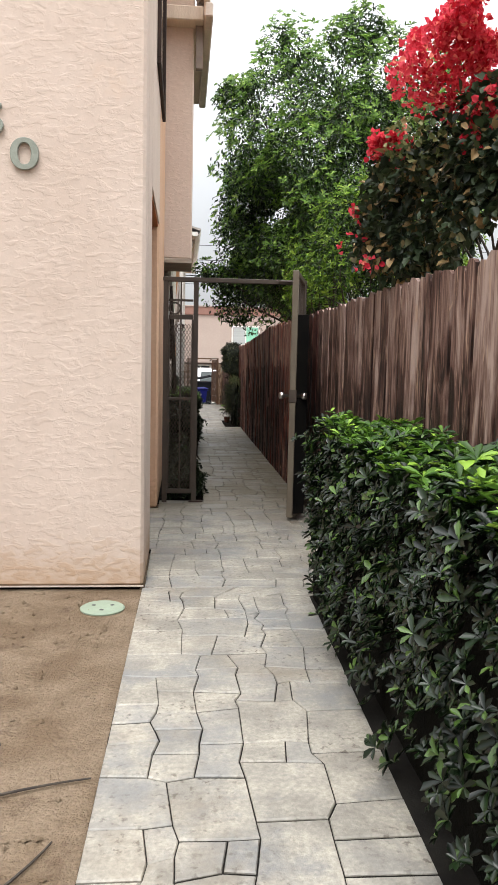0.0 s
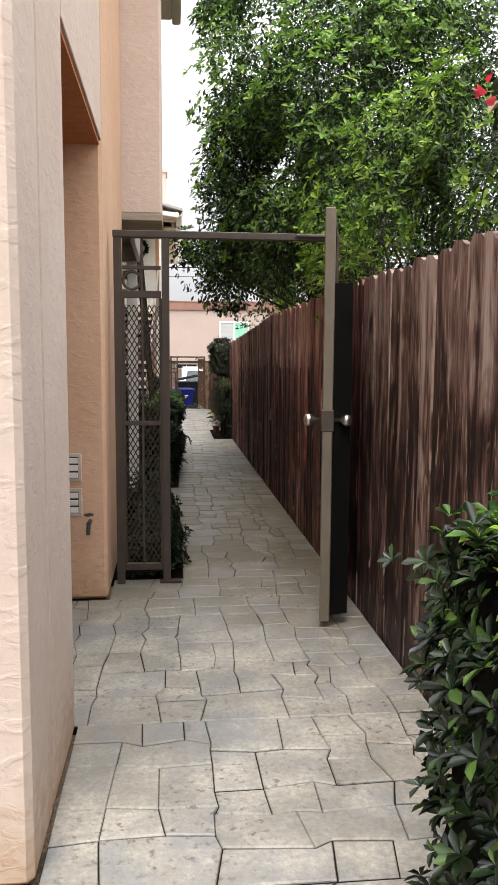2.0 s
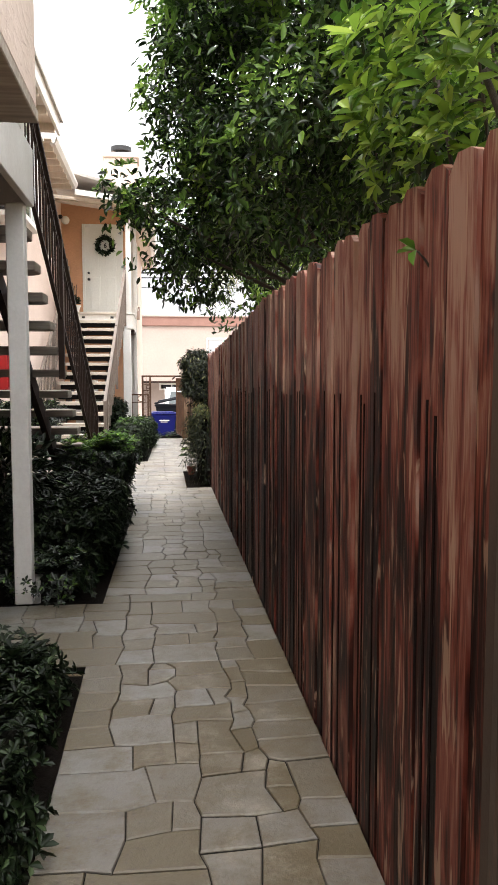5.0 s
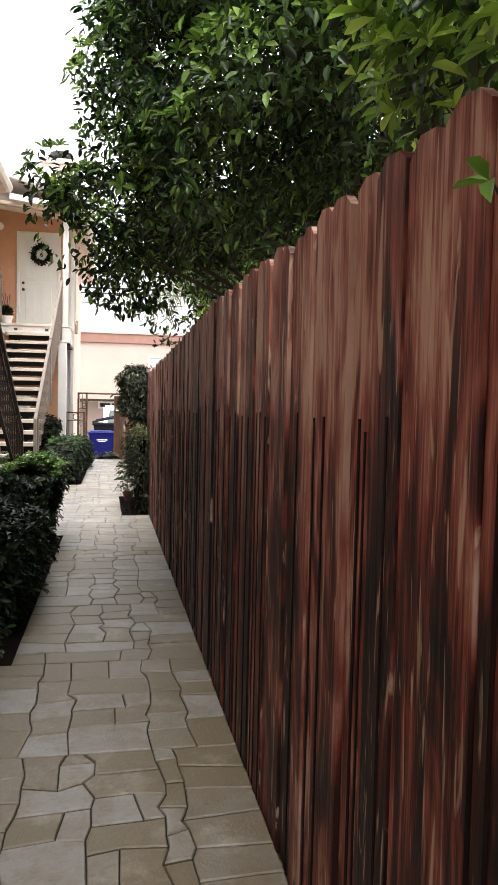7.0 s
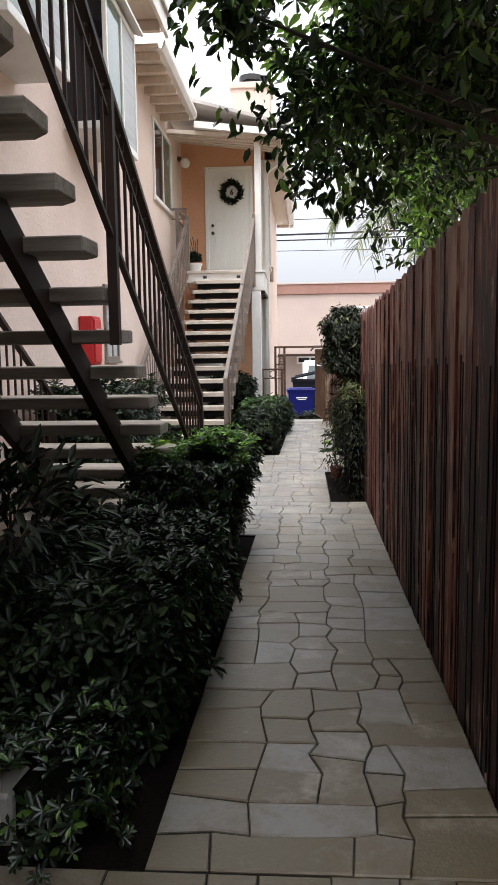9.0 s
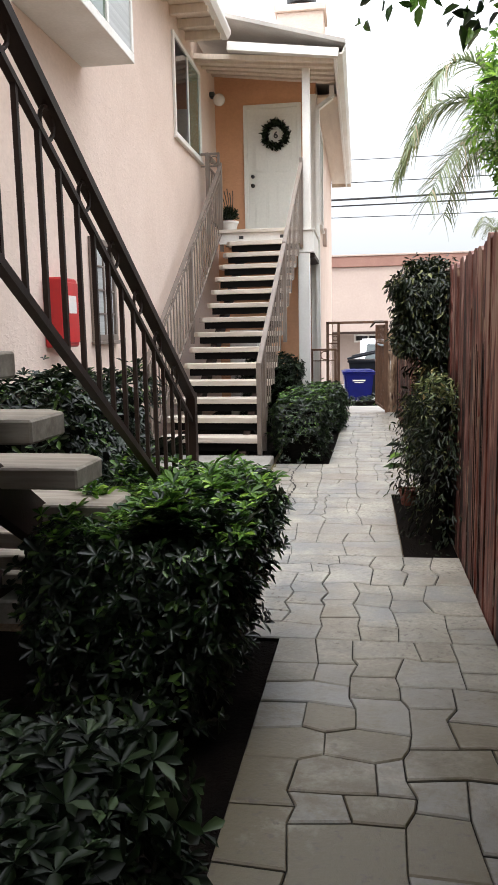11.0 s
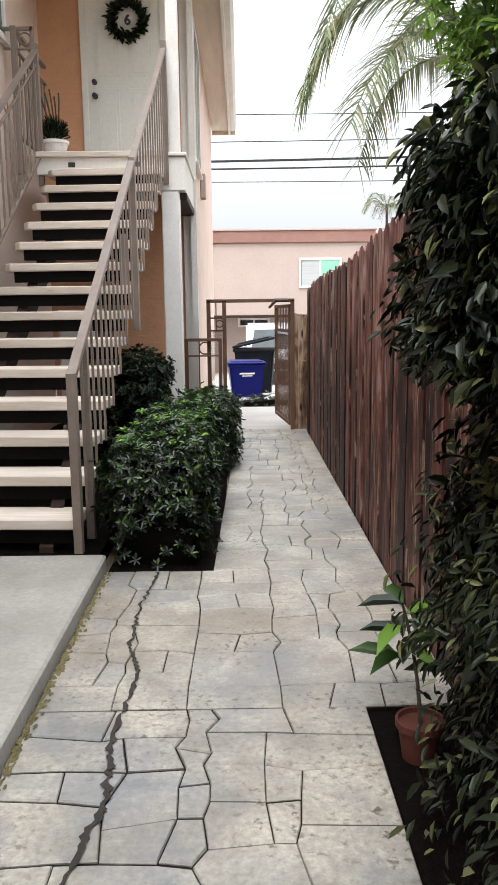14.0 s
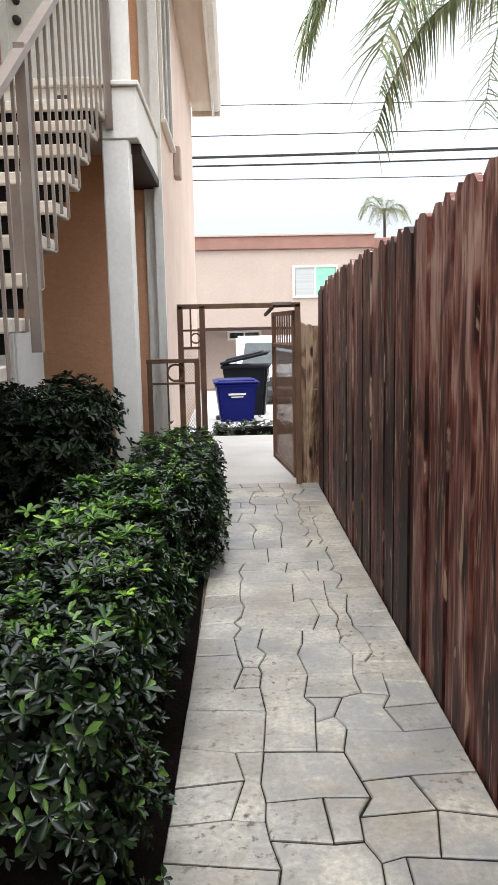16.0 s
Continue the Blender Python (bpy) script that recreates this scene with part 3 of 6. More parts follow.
def limb(bm, pts, r0, r1, sides=7):
    """A tapering limb through the points."""
    pts = [Vector(p) for p in pts]
    rows = []
    for i, p in enumerate(pts):
        d = (pts[min(i + 1, len(pts) - 1)] - pts[max(i - 1, 0)]).normalized()
        q = d.to_track_quat("Z", "Y")
        r = r0 + (r1 - r0) * i / (len(pts) - 1)
        rows.append([bm.verts.new(p + q @ Vector((math.cos(2 * math.pi * j / sides) * r, math.sin(2 * math.pi * j / sides) * r, 0))) for j in range(sides)])
    for a, b in zip(rows, rows[1:]):
        for j in range(sides):
            bm.faces.new((a[j], a[(j + 1) % sides], b[(j + 1) % sides], b[j]))
    bm.faces.new(rows[-1])
    return bm


def curve_pts(a, b, bend, n=6):
    a, b, bend = Vector(a), Vector(b), Vector(bend)
    return [a.lerp(b, i / n) + bend * (4 * (i / n) * (1 - i / n)) for i in range(n + 1)]


def tree(name, label, base, fork, blobs, n, leaf, material, category="tree", trunk_r=0.13, aspect=0.45, limbs=14, bright=None, core=0.45, pool=1.5):
    """A tapered trunk, limbs into the crown, and a crown of single leaves."""
    ob = thing(name, label, category)
    bm = limb(bmesh.new(), curve_pts(base, fork, (0.08, 0.05, 0)), trunk_r, trunk_r * 0.7, 10)
    part("trunk", bm, BARK, ob, smooth=True)
    bm = bmesh.new()
    for i in range(limbs):
        b = blobs[i % len(blobs)]
        tip = Vector(b[:3]) + Vector([x * 0.8 for x in (RNG.uniform(-0.6, 0.6) * b[3], RNG.uniform(-0.6, 0.6) * b[4], RNG.uniform(-0.6, 0.6) * b[5])])
        limb(bm, curve_pts(fork, tip, (RNG.normal() * 0.15, RNG.normal() * 0.15, 0.15)), trunk_r * 0.2, 0.006, 6)
    part("branchwork", bm, BARK, ob, smooth=True)
    P, u = crown(blobs, n, core, pool)
    axis = u * 0.5 + unit(len(P)) * 0.9 + np.array((0, 0, -0.25))
    up = u * 0.3 + np.array((0, 0, 0.9)) + unit(len(P)) * 0.6
    size = leaf * RNG.uniform(0.65, 1.3, len(P))
    part("crown", leaves_mesh("crown", P, axis, up, size, size * aspect), material, ob)
    # brighter leaves where the crown faces up: sunlit tops put into leaf colour
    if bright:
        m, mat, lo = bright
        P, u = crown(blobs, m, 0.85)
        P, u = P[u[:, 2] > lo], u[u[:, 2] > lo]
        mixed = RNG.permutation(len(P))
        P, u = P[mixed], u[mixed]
        part("bright_foliage", rosettes("bright_foliage", (P + u * 0.05)[: len(P) // 4], u[: len(P) // 4], leaf * 1.1, aspect), mat, ob)
    return ob


# ---- ground ----
FENCE_X = 1.13


def ground_z(y):
    """The ground is level to the far gate, then falls towards the alley."""
    for (a, za), (b, zb) in (((-200, -0.035), (22.6, -0.035)), ((22.6, -0.035), (28.4, -0.53)), ((28.4, -0.53), (32.5, -0.84)), ((32.5, -0.84), (45, -1.2)), ((45, -1.2), (400, -1.2))):
        if y <= b:
            return za + (zb - za) * (y - a) / (b - a)
    return -1.2


bm = bmesh.new()
ys, xs = [-150, -20, -3, 0, 2, 4.4, 10, 16, 22.6, 25, 28.4, 32.5, 45, 80, 400], [-200, -20, -2, -0.2, 0.7, 1.2, 3, 20, 200]
grid = [[bm.verts.new((x, y, ground_z(y))) for x in xs] for y in ys]
for a, b in zip(grid, grid[1:]):
    for i in range(len(xs) - 1):
        bm.faces.new((a[i], a[i + 1], b[i + 1], b[i]))
tagged(part("ground", bm, SOIL), "bare dry brown soil", "ground", kind="structure")
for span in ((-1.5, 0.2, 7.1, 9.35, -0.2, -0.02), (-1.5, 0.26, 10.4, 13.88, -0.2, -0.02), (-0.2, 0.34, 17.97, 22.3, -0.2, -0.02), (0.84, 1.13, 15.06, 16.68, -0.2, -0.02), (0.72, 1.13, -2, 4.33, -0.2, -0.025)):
    tagged(part("planting_bed", boxes(span, bevel=0), SOIL_DARK), "near-black soil in planting beds, shade included", "soil", kind="structure")

# ---- near house, with an entrance recess ----
HA = -0.22
house = thing("house_near", "cream stucco two-storey house with a recessed entry", "house", kind="structure")
wall_span = [(-6, HA, 4.42, 4.75, -0.012, 6.2), (HA - 0.3, HA, 4.75, 5.27, -0.012, 6.2), (HA - 0.3, HA, 5.27, 6.75, 2.45, 6.2), (HA - 1.6, HA, 6.75, 8.4, 0.0, 6.2)]
names = ("wall_front", "wall_pier", "wall_over_entry", "wall_side")
for s, nm in zip(wall_span, names):
    part(nm, boxes(s, bevel=0.018 if nm != "wall_over_entry" else 0.003), STUCCO_BOUNCE if nm == "wall_side" else STUCCO_A, house)
part("entry_ceiling", boxes((HA - 2.9, HA - 0.012, 4.752, 6.748, 2.43, 2.446), bevel=0), STUCCO_SOFFIT, house)
part("entry_slab", boxes((HA - 2.9, HA - 0.302, 4.752, 6.748, 2.452, 2.6), bevel=0), STUCCO_A, house)
part("entry_back_wall", boxes((HA - 2.9, HA - 2.75, 4.75, 6.75, 0, 2.6), bevel=0), STUCCO_A, house)
part("weep_screed", boxes((-6, HA + 0.002, 4.412, 4.42, -0.014, -0.006), bevel=0.001), SILL_GREY, house)
# near-black strip drawn for the dark gap under the stucco
part("footing", boxes((-6, HA - 0.02, 4.44, 4.75, -0.1, -0.013), bevel=0), SOIL_DARK, house)
part("upper_bay", boxes((-1.8, 0.07, 8.4, 9.2, 2.38, 6.2), bevel=0.012), STUCCO_A, house)
part("bay_soffit", boxes((-1.8, 0.075, 8.39, 9.21, 2.33, 2.378), bevel=0.004), WOOD_DARK, house)
part("lower_end_wall", boxes((-1.8, -0.45, 8.4, 9.2, 0, 2.33), bevel=0.01), STUCCO_A, house)
roof = part("eave", boxes((-2.2, 0.16, 8.2, 10.8, 4.72, 4.86), bevel=0.01), SOFFIT, house)
part("gutter", boxes((0.16, 0.25, 8.0, 10.82, 4.68, 4.82), (0.16, 0.22, 8.0, 10.82, 4.82, 5.9), bevel=0.015), SILL_GREY, house)
bm = bar((0.12, 8.36, 4.3), (0.12, 8.36, 4.95), 0.07)
bar((0.12, 8.36, 4.95), (0.22, 8.2, 5.1), 0.07, bm=bm)
bar((0.22, 8.2, 5.1), (0.22, 8.2, 5.4), 0.07, bm=bm)
part("downspout", bm, STEEL_GREY, house)
win = part("window", boxes((HA + 0.002, HA + 0.03, 5.9, 7.3, 3.45, 3.5), (HA + 0.002, HA + 0.03, 5.9, 7.3, 4.6, 4.65), (HA + 0.002, HA + 0.03, 5.9, 5.95, 3.5, 4.6), (HA + 0.002, HA + 0.03, 7.25, 7.3, 3.5, 4.6)), STEEL_DARK, house)
part("pane", boxes((HA + 0.004, HA + 0.012, 5.95, 7.25, 3.5, 4.6), bevel=0), PANE, win)


def number(text, x, z, size, y, mat, turn=0.0, wide=1.0):
    cu = bpy.data.curves.new("digit", "FONT")
    cu.body, cu.size, cu.extrude, cu.bevel_depth, cu.align_x = text, size, 0.008, 0.003, "CENTER"
    tmp = bpy.data.objects.new("digit", cu)
    scene.collection.objects.link(tmp)
    bpy.context.view_layer.update()
    me = bpy.data.meshes.new_from_object(tmp.evaluated_get(bpy.context.evaluated_depsgraph_get()))
    bpy.data.objects.remove(tmp)
    me.materials.clear()
    me.transform(pose(x, y, z, 90, 0, turn) @ Matrix.Diagonal((wide, 1.0, 1.0, 1.0)))
    return part("digit", me, mat)


d0 = number("0", -0.875, 2.325, 0.235, 4.405, VERDIGRIS, wide=1.4)
tagged(d0, "weathered bronze house number on stucco", "house number", "house numbers")
d5 = number("5", -1.05, 2.50, 0.235, 4.405, VERDIGRIS, wide=1.4)
tagged(d5, "weathered bronze house number on stucco", "house number", "house numbers")

# vents and tap in the recess
for z in (0.66, 0.47):
    v = thing("wall_vent", "small pale rectangular vent set in stucco", "vent", "entry vents")
    part("frame", boxes((HA - 0.28, HA - 0.13, 6.735, 6.748, z, z + 0.155), bevel=0.004), SILL_GREY, v)
    # black plate drawn for the shaded slots between the slats
    part("opening", boxes((HA - 0.262, HA - 0.148, 6.7325, 6.7352, z + 0.02, z + 0.138), bevel=0), BLACK, v)
    for i in range(3):
        part("slat", boxes((HA - 0.26, HA - 0.15, 6.728, 6.738, z + 0.022 + i * 0.04, z + 0.052 + i * 0.04), bevel=0.002), WHITE, v)
tap = thing("hose_tap", "old brass hose tap on the stucco wall", "tap")
bm = bar((HA - 0.09, 6.75, 0.44), (HA - 0.09, 6.66, 0.44), 0.025, round_=10)
bar((HA - 0.09, 6.67, 0.45), (HA - 0.09, 6.64, 0.39), 0.022, bm=bm, round_=10)
part("spout", bm, BLACK, tap)
part("wheel", ring((HA - 0.09, 6.68, 0.49), 0.022, 0.005, (0, 0, 1)), BLACK, tap)
lid = thing("valve_box_lid", "round pale green plastic valve cover in soil", "cover")
part("lid", lathe([(0.115, -0.045), (0.12, -0.027), (0.112, -0.022)], (-0.42, 4.08, 0)), GREEN_LID, lid)
for dx, dy in ((-0.05, 0.03), (0.05, 0.03), (0, -0.05)):
    part("hole", lathe([(0.012, -0.0225), (0.012, -0.0212)], (-0.42 + dx, 4.08 + dy, 0), 10), BLACK, lid)
for i, (x, y, l, a) in enumerate(((-0.75, 2.2, 0.5, 20), (-0.62, 2.6, 0.3, 140), (-0.95, 3.6, 0.35, 170), (-0.55, 1.7, 0.4, 60), (-0.8, 3.0, 0.3, 95))):
    tw = thing("fallen_twig", "dry fallen twig on soil", "twig", "fallen twigs")
    e = Vector((math.cos(radians(a)) * l, math.sin(radians(a)) * l, 0))
    part("stem", limb(bmesh.new(), curve_pts((x, y, -0.027), (x + e.x, y + e.y, -0.027), (0.03, 0.02, 0.004)), 0.006, 0.003, 5), BARK, tw)
P = np.column_stack([RNG.uniform(-1.6, -0.32, 260), RNG.uniform(1.5, 4.36, 260), np.full(260, -0.03)])
me = bpy.data.meshes.new("gravel")
vs, fs = [], []
for p in P:
    s = RNG.uniform(0.005, 0.018)
    o = len(vs)
    vs += [tuple(p + np.array(q) * s * RNG.uniform(0.6, 1.2)) for q in ((1, 0, 0), (0, 1, 0), (-1, 0, 0), (0, -1, 0), (0, 0, 0.8), (0, 0, -0.6))]
    fs += [tuple(o + i for i in f) for f in ((0, 1, 4), (1, 2, 4), (2, 3, 4), (3, 0, 4), (1, 0, 5), (2, 1, 5), (3, 2, 5), (0, 3, 5))]
me.from_pydata(vs, [], fs)
tagged(part("gravel", me, SOIL), "small clods and pebbles strewn on soil", "gravel", kind="stuff")

# ---- near gate ----
GY = 7.05
gate = thing("side_gate", "dark brown steel gate frame with a lattice side panel", "gate")
for x, d in ((-0.165, 0.044), (0.105, 0.044)):
    part("post", upright(x, GY, 0, 2.04, d), STEEL, gate)
part("post", upright(1.085, GY, 0, 2.04, 0.044), STEEL, gate)
part("top_bar", boxes((-0.19, 1.11, GY - 0.025, GY + 0.025, 2.005, 2.045), bevel=0.004), STEEL, gate)
side = part("side_panel", boxes((-0.14, 0.08, GY - 0.012, GY + 0.012, 1.83, 1.85), (-0.14, 0.08, GY - 0.015, GY + 0.015, 1.67, 1.71), (-0.14, 0.08, GY - 0.012, GY + 0.012, 0.94, 0.965), (-0.14, 0.08, GY - 0.015, GY + 0.015, 0.08, 0.12),
                                  (-0.036, -0.022, GY - 0.01, GY + 0.01, 0.12, 2.01), (-0.143, -0.128, GY - 0.01, GY + 0.01, 0.12, 1.67), (0.068, 0.083, GY - 0.01, GY + 0.01, 0.12, 1.67), bevel=0.002), STEEL, gate)
part("ring", ring((-0.085, GY, 1.768), 0.05, 0.008, (0, 1, 0)), STEEL, side)
part("foot_plate", boxes((0.06, 0.19, GY - 0.03, GY + 0.03, 0.0, 0.012), bevel=0.002), STEEL_DARK, gate)


def lattice(x0, x1, z0, z1, sx, sz, w):
    """Expanded metal: a net of diamonds in the plane y = 0."""
    bm = bmesh.new()
    nx, nz = int((x1 - x0) / sx), int((z1 - z0) / sz)
    for j in range(nz):
        for i in range(nx):
            xa, za = x0 + i * sx, z0 + j * sz
            for p, q in (((xa, za), (xa + sx / 2, za + sz / 2)), ((xa + sx / 2, za + sz / 2), (xa + sx, za)), ((xa, za + sz), (xa + sx / 2, za + sz / 2)), ((xa + sx / 2, za + sz / 2), (xa + sx, za + sz))):
                dx, dz = q[0] - p[0], q[1] - p[1]
                l = math.hypot(dx, dz)
                ox, oz = -dz / l * w / 2, dx / l * w / 2
                vv = [bm.verts.new((p[0] + ox, -0.001, p[1] + oz)), bm.verts.new((q[0] + ox, -0.001, q[1] + oz)), bm.verts.new((q[0] - ox, 0.001, q[1] - oz)), bm.verts.new((p[0] - ox, 0.001, p[1] - oz))]
                bm.faces.new(vv)
    return bm


mesh = lattice(-0.132, 0.07, 0.13, 1.67, 0.0288, 0.05, 0.006)
bmesh.ops.translate(mesh, vec=(0, GY, 0), verts=mesh.verts[:])
part("lattice", mesh, STEEL, side)
# the leaf stands open along the fence
HINGE, FREE = Vector((1.07, 7.0, 0)), Vector((0.885, 6.2, 0))
leaf_ = thing("gate_leaf", "open steel gate leaf with lever knob, folded against the fence", "gate")
dirv = (HINGE - FREE).normalized()
LM = Matrix.Translation(FREE) @ Matrix.Rotation(math.atan2(dirv.y, dirv.x), 4, "Z")


def on_leaf(bm):
    bmesh.ops.transform(bm, matrix=LM, verts=bm.verts[:])
    return bm


W = (HINGE - FREE).length
part("free_stile", on_leaf(boxes((0, 0.045, -0.025, 0.025, 0.03, 2.04), bevel=0.004)), STEEL_OLIVE, leaf_)
part("hinge_stile", on_leaf(boxes((W - 0.045, W, -0.025, 0.025, 0.03, 2.04), bevel=0.004)), STEEL, leaf_)
part("top_rail", on_leaf(boxes((0.045, W - 0.045, -0.022, 0.022, 2.0, 2.04), bevel=0.003)), STEEL, leaf_)
part("bottom_rail", on_leaf(boxes((0.045, W - 0.045, -0.022, 0.022, 0.06, 0.1), bevel=0.003)), STEEL, leaf_)
part("sheet", on_leaf(boxes((0.045, W - 0.045, -0.006, 0.006, 0.1, 1.7), bevel=0)), STEEL_DARK, leaf_, "dark perforated sheet")
for i in range(5):
    part("bar", on_leaf(upright(0.14 + i * 0.14, 0, 1.7, 2.0, 0.014)), STEEL, leaf_)
# black sheet added for the shaded gap between leaf and fence
gap_sheet = boxes((0.0, 0.1, -0.004, 0.004, 0.06, 1.69), bevel=0)
bmesh.ops.transform(gap_sheet, matrix=Matrix.Translation((0.91, 6.215, 0)) @ Matrix.Rotation(radians(14), 4, "Z"), verts=gap_sheet.verts[:])
part("guard_plate", gap_sheet, SHADE_BLACK, leaf_, "black sheet standing in for the shaded gap behind the leaf")
part("lock_box", on_leaf(boxes((-0.004, 0.05, -0.032, 0.032, 0.98, 1.085), bevel=0.004)), STEEL, leaf_)
for s in (-1, 1):
    bm = lathe([(0.012, 0.0), (0.012, 0.035), (0.026, 0.045), (0.031, 0.062), (0.026, 0.08), (0.010, 0.086)], (0, 0, 0), 16)
    bmesh.ops.transform(bm, matrix=pose(0.025, s * 0.03, 1.035, -90 * s, 0, 0), verts=bm.verts[:])
    part("knob", on_leaf(bm), CHROME, leaf_, "round chrome knob", smooth=True)
bm = boxes((0.85, 1.1, GY - 0.05, GY - 0.03, 2.022, 2.036), bevel=0.003)
part("closer_arm", bm, STEEL, gate)

# ---- landing, post and stair of the near house ----
RX = -0.2


def rail(parent, x, y0, z0, y1, z1, drop, mat, first=0.1, step=0.115, posts=(), rings=True, w=0.03):
    """A sloping hand rail with a lower rail, a band of rings, balusters and posts."""
    s = (z1 - z0) / (y1 - y0)
    part("hand_rail", along(y0, z0, y1, z1, x, w * 1.3, w), mat, parent)
    part("lower_rail", along(y0, z0 - drop, y1, z1 - drop, x, w * 0.8, w * 0.8), mat, parent)
    sub = 0.11 if rings else 0.0
    if rings:
        part("sub_rail", along(y0, z0 - sub, y1, z1 - sub, x, w * 0.6, w * 0.6), mat, parent)
    d, sg = abs(y1 - y0), 1 if y1 > y0 else -1
    k = first
    i = 0
    while k < d - 0.04:
        y = y0 + sg * k
        z = z0 + s * (y - y0)
        part("baluster", upright(x, y, z - drop, z - sub, 0.013), mat, parent)
        if rings and i % 2 == 1:
            part("ring", ring((x, y + sg * step / 2, z - sub / 2 + s * sg * step / 2), 0.04, 0.006, (1, 0, 0), n=12, k=5), mat, parent)
        k += step
        i += 1
    for y, za, zb in posts:
        part("post", upright(x, y, za, zb, 0.042), mat, parent)


deck = thing("landing_near", "white-painted raised landing on a square post", "landing", kind="structure")
part("deck", boxes((-1.8, -0.2, 9.2, 10.5, 2.45, 2.57), bevel=0.006), WOOD_DARK, deck)
part("fascia", boxes((-0.2, -0.16, 9.2, 10.54, 2.28, 2.6), (-1.8, -0.2, 10.5, 10.54, 2.28, 2.6), bevel=0.004), WHITE, deck)
part("post", boxes((-0.30, -0.20, 10.42, 10.52, 0.0, 2.28), (-0.30, -0.20, 10.42, 10.52, 2.6, 4.72), bevel=0.005), WHITE, deck)
part("post_base", boxes((-0.33, -0.17, 10.5, 10.66, -0.03, 0.12), bevel=0.01), CONCRETE, deck)
stair = thing("staircase_near", "dark steel staircase with open grey wooden treads", "staircase")
for i in range(14):
    y0 = 10.55 + 0.27 * i
    z = 2.57 - 0.171 * (i + 1)
    x1, x0 = RX, RX - 1.05
    part("tread", prism([(x0, y0 - 0.02), (x1, y0 - 0.02), (x1, y0 + 0.19), (x1 - 0.07, y0 + 0.26), (x0, y0 + 0.26)], z - 0.062, z, 0.006), WOOD_DARK, stair)
for x in (RX - 0.26, RX - 0.85):
    part("stringer", along(10.5, 2.36, 14.35, -0.08, x, 0.05, 0.16), STEEL_DARK, stair)
rail(stair, RX + 0.025, 14.25, 0.95, 10.55, 3.2, 0.6, STEEL_DARK, posts=((14.25, 0.0, 0.97), (11.95, 1.30, 2.35), (10.56, 2.4, 3.22)), w=0.032)
rail(stair, RX - 1.07, 14.2, 0.95, 10.55, 3.2, 0.52, STEEL_DARK, posts=((14.2, 0.0, 0.97), (10.56, 2.4, 3.22)), rings=False, w=0.032)

# the flight is turned a little askew to fit the camera's view
stair.matrix_world = pose(RX, 13.1, 0) @ pose(0, 0, 0, 0, 0, -1.3) @ pose(-RX, -13.1, 0)

# ---- far house: long wall, stair, door ----
WB = -1.52
house = thing("house_far", "pink stucco two-storey apartment house with eaves", "house", kind="structure")
part("wall_long", boxes((WB - 0.3, WB, 9.2, 22.65, 0, 5.0), bevel=0.004), STUCCO_B, house)
part("wall_entry", boxes((WB, -0.05, 22.65, 22.95, 2.45, 5.0), bevel=0.004), STUCCO_D, house)
part("wall_entry_below", boxes((WB, -0.05, 22.65, 22.95, 0, 2.45), bevel=0.004), STUCCO_D, house)
part("wall_side", boxes((-0.35, -0.05, 22.95, 29.4, 0, 5.3), bevel=0.01), STUCCO_B, house)
part("corner_trim", boxes((-0.12, -0.02, 22.62, 22.66, 0, 4.6), bevel=0.005), WHITE, house)


def window(parent, x, y0, y1, z0, z1, panes, proud=0.03, mat=WHITE, name="window"):
    """A framed window in a wall that faces +x."""
    f = 0.05
    w = part(name, boxes((x, x + proud, y0, y1, z0, z0 + f), (x, x + proud, y0, y1, z1 - f, z1), (x, x + proud, y0, y0 + f, z0 + f, z1 - f), (x, x + proud, y1 - f, y1, z0 + f, z1 - f), bevel=0.003), mat, parent)
    n = len(panes)
    for i, pm in enumerate(panes):
        a, b = y0 + f + (y1 - y0 - 2 * f) * i / n, y0 + f + (y1 - y0 - 2 * f) * (i + 1) / n
        part("pane", boxes((x + 0.004, x + 0.012, a + 0.012, b - 0.012, z0 + f, z1 - f), bevel=0), pm, w)
        if i:
            part("mullion", boxes((x + 0.003, x + proud - 0.004, a - 0.012, a + 0.012, z0 + f, z1 - f), bevel=0.002), mat, w)
    part("sill", boxes((x, x + proud + 0.02, y0 - 0.02, y1 + 0.02, z0 - 0.03, z0), bevel=0.004), mat, w)
    return w


window(house, WB + 0.002, 19.95, 21.45, 3.48, 4.62, (PANE, PANE_GREEN))
low_window = window(house, WB + 0.002, 16.86, 17.45, 1.18, 2.0, (BLIND, BLIND), mat=STEEL_GREY)
for z in (1.40, 1.59, 1.78):
    part("muntin", boxes((WB + 0.015, WB + 0.026, 16.91, 17.40, z - 0.008, z + 0.008), bevel=0.002), STEEL_GREY, low_window)
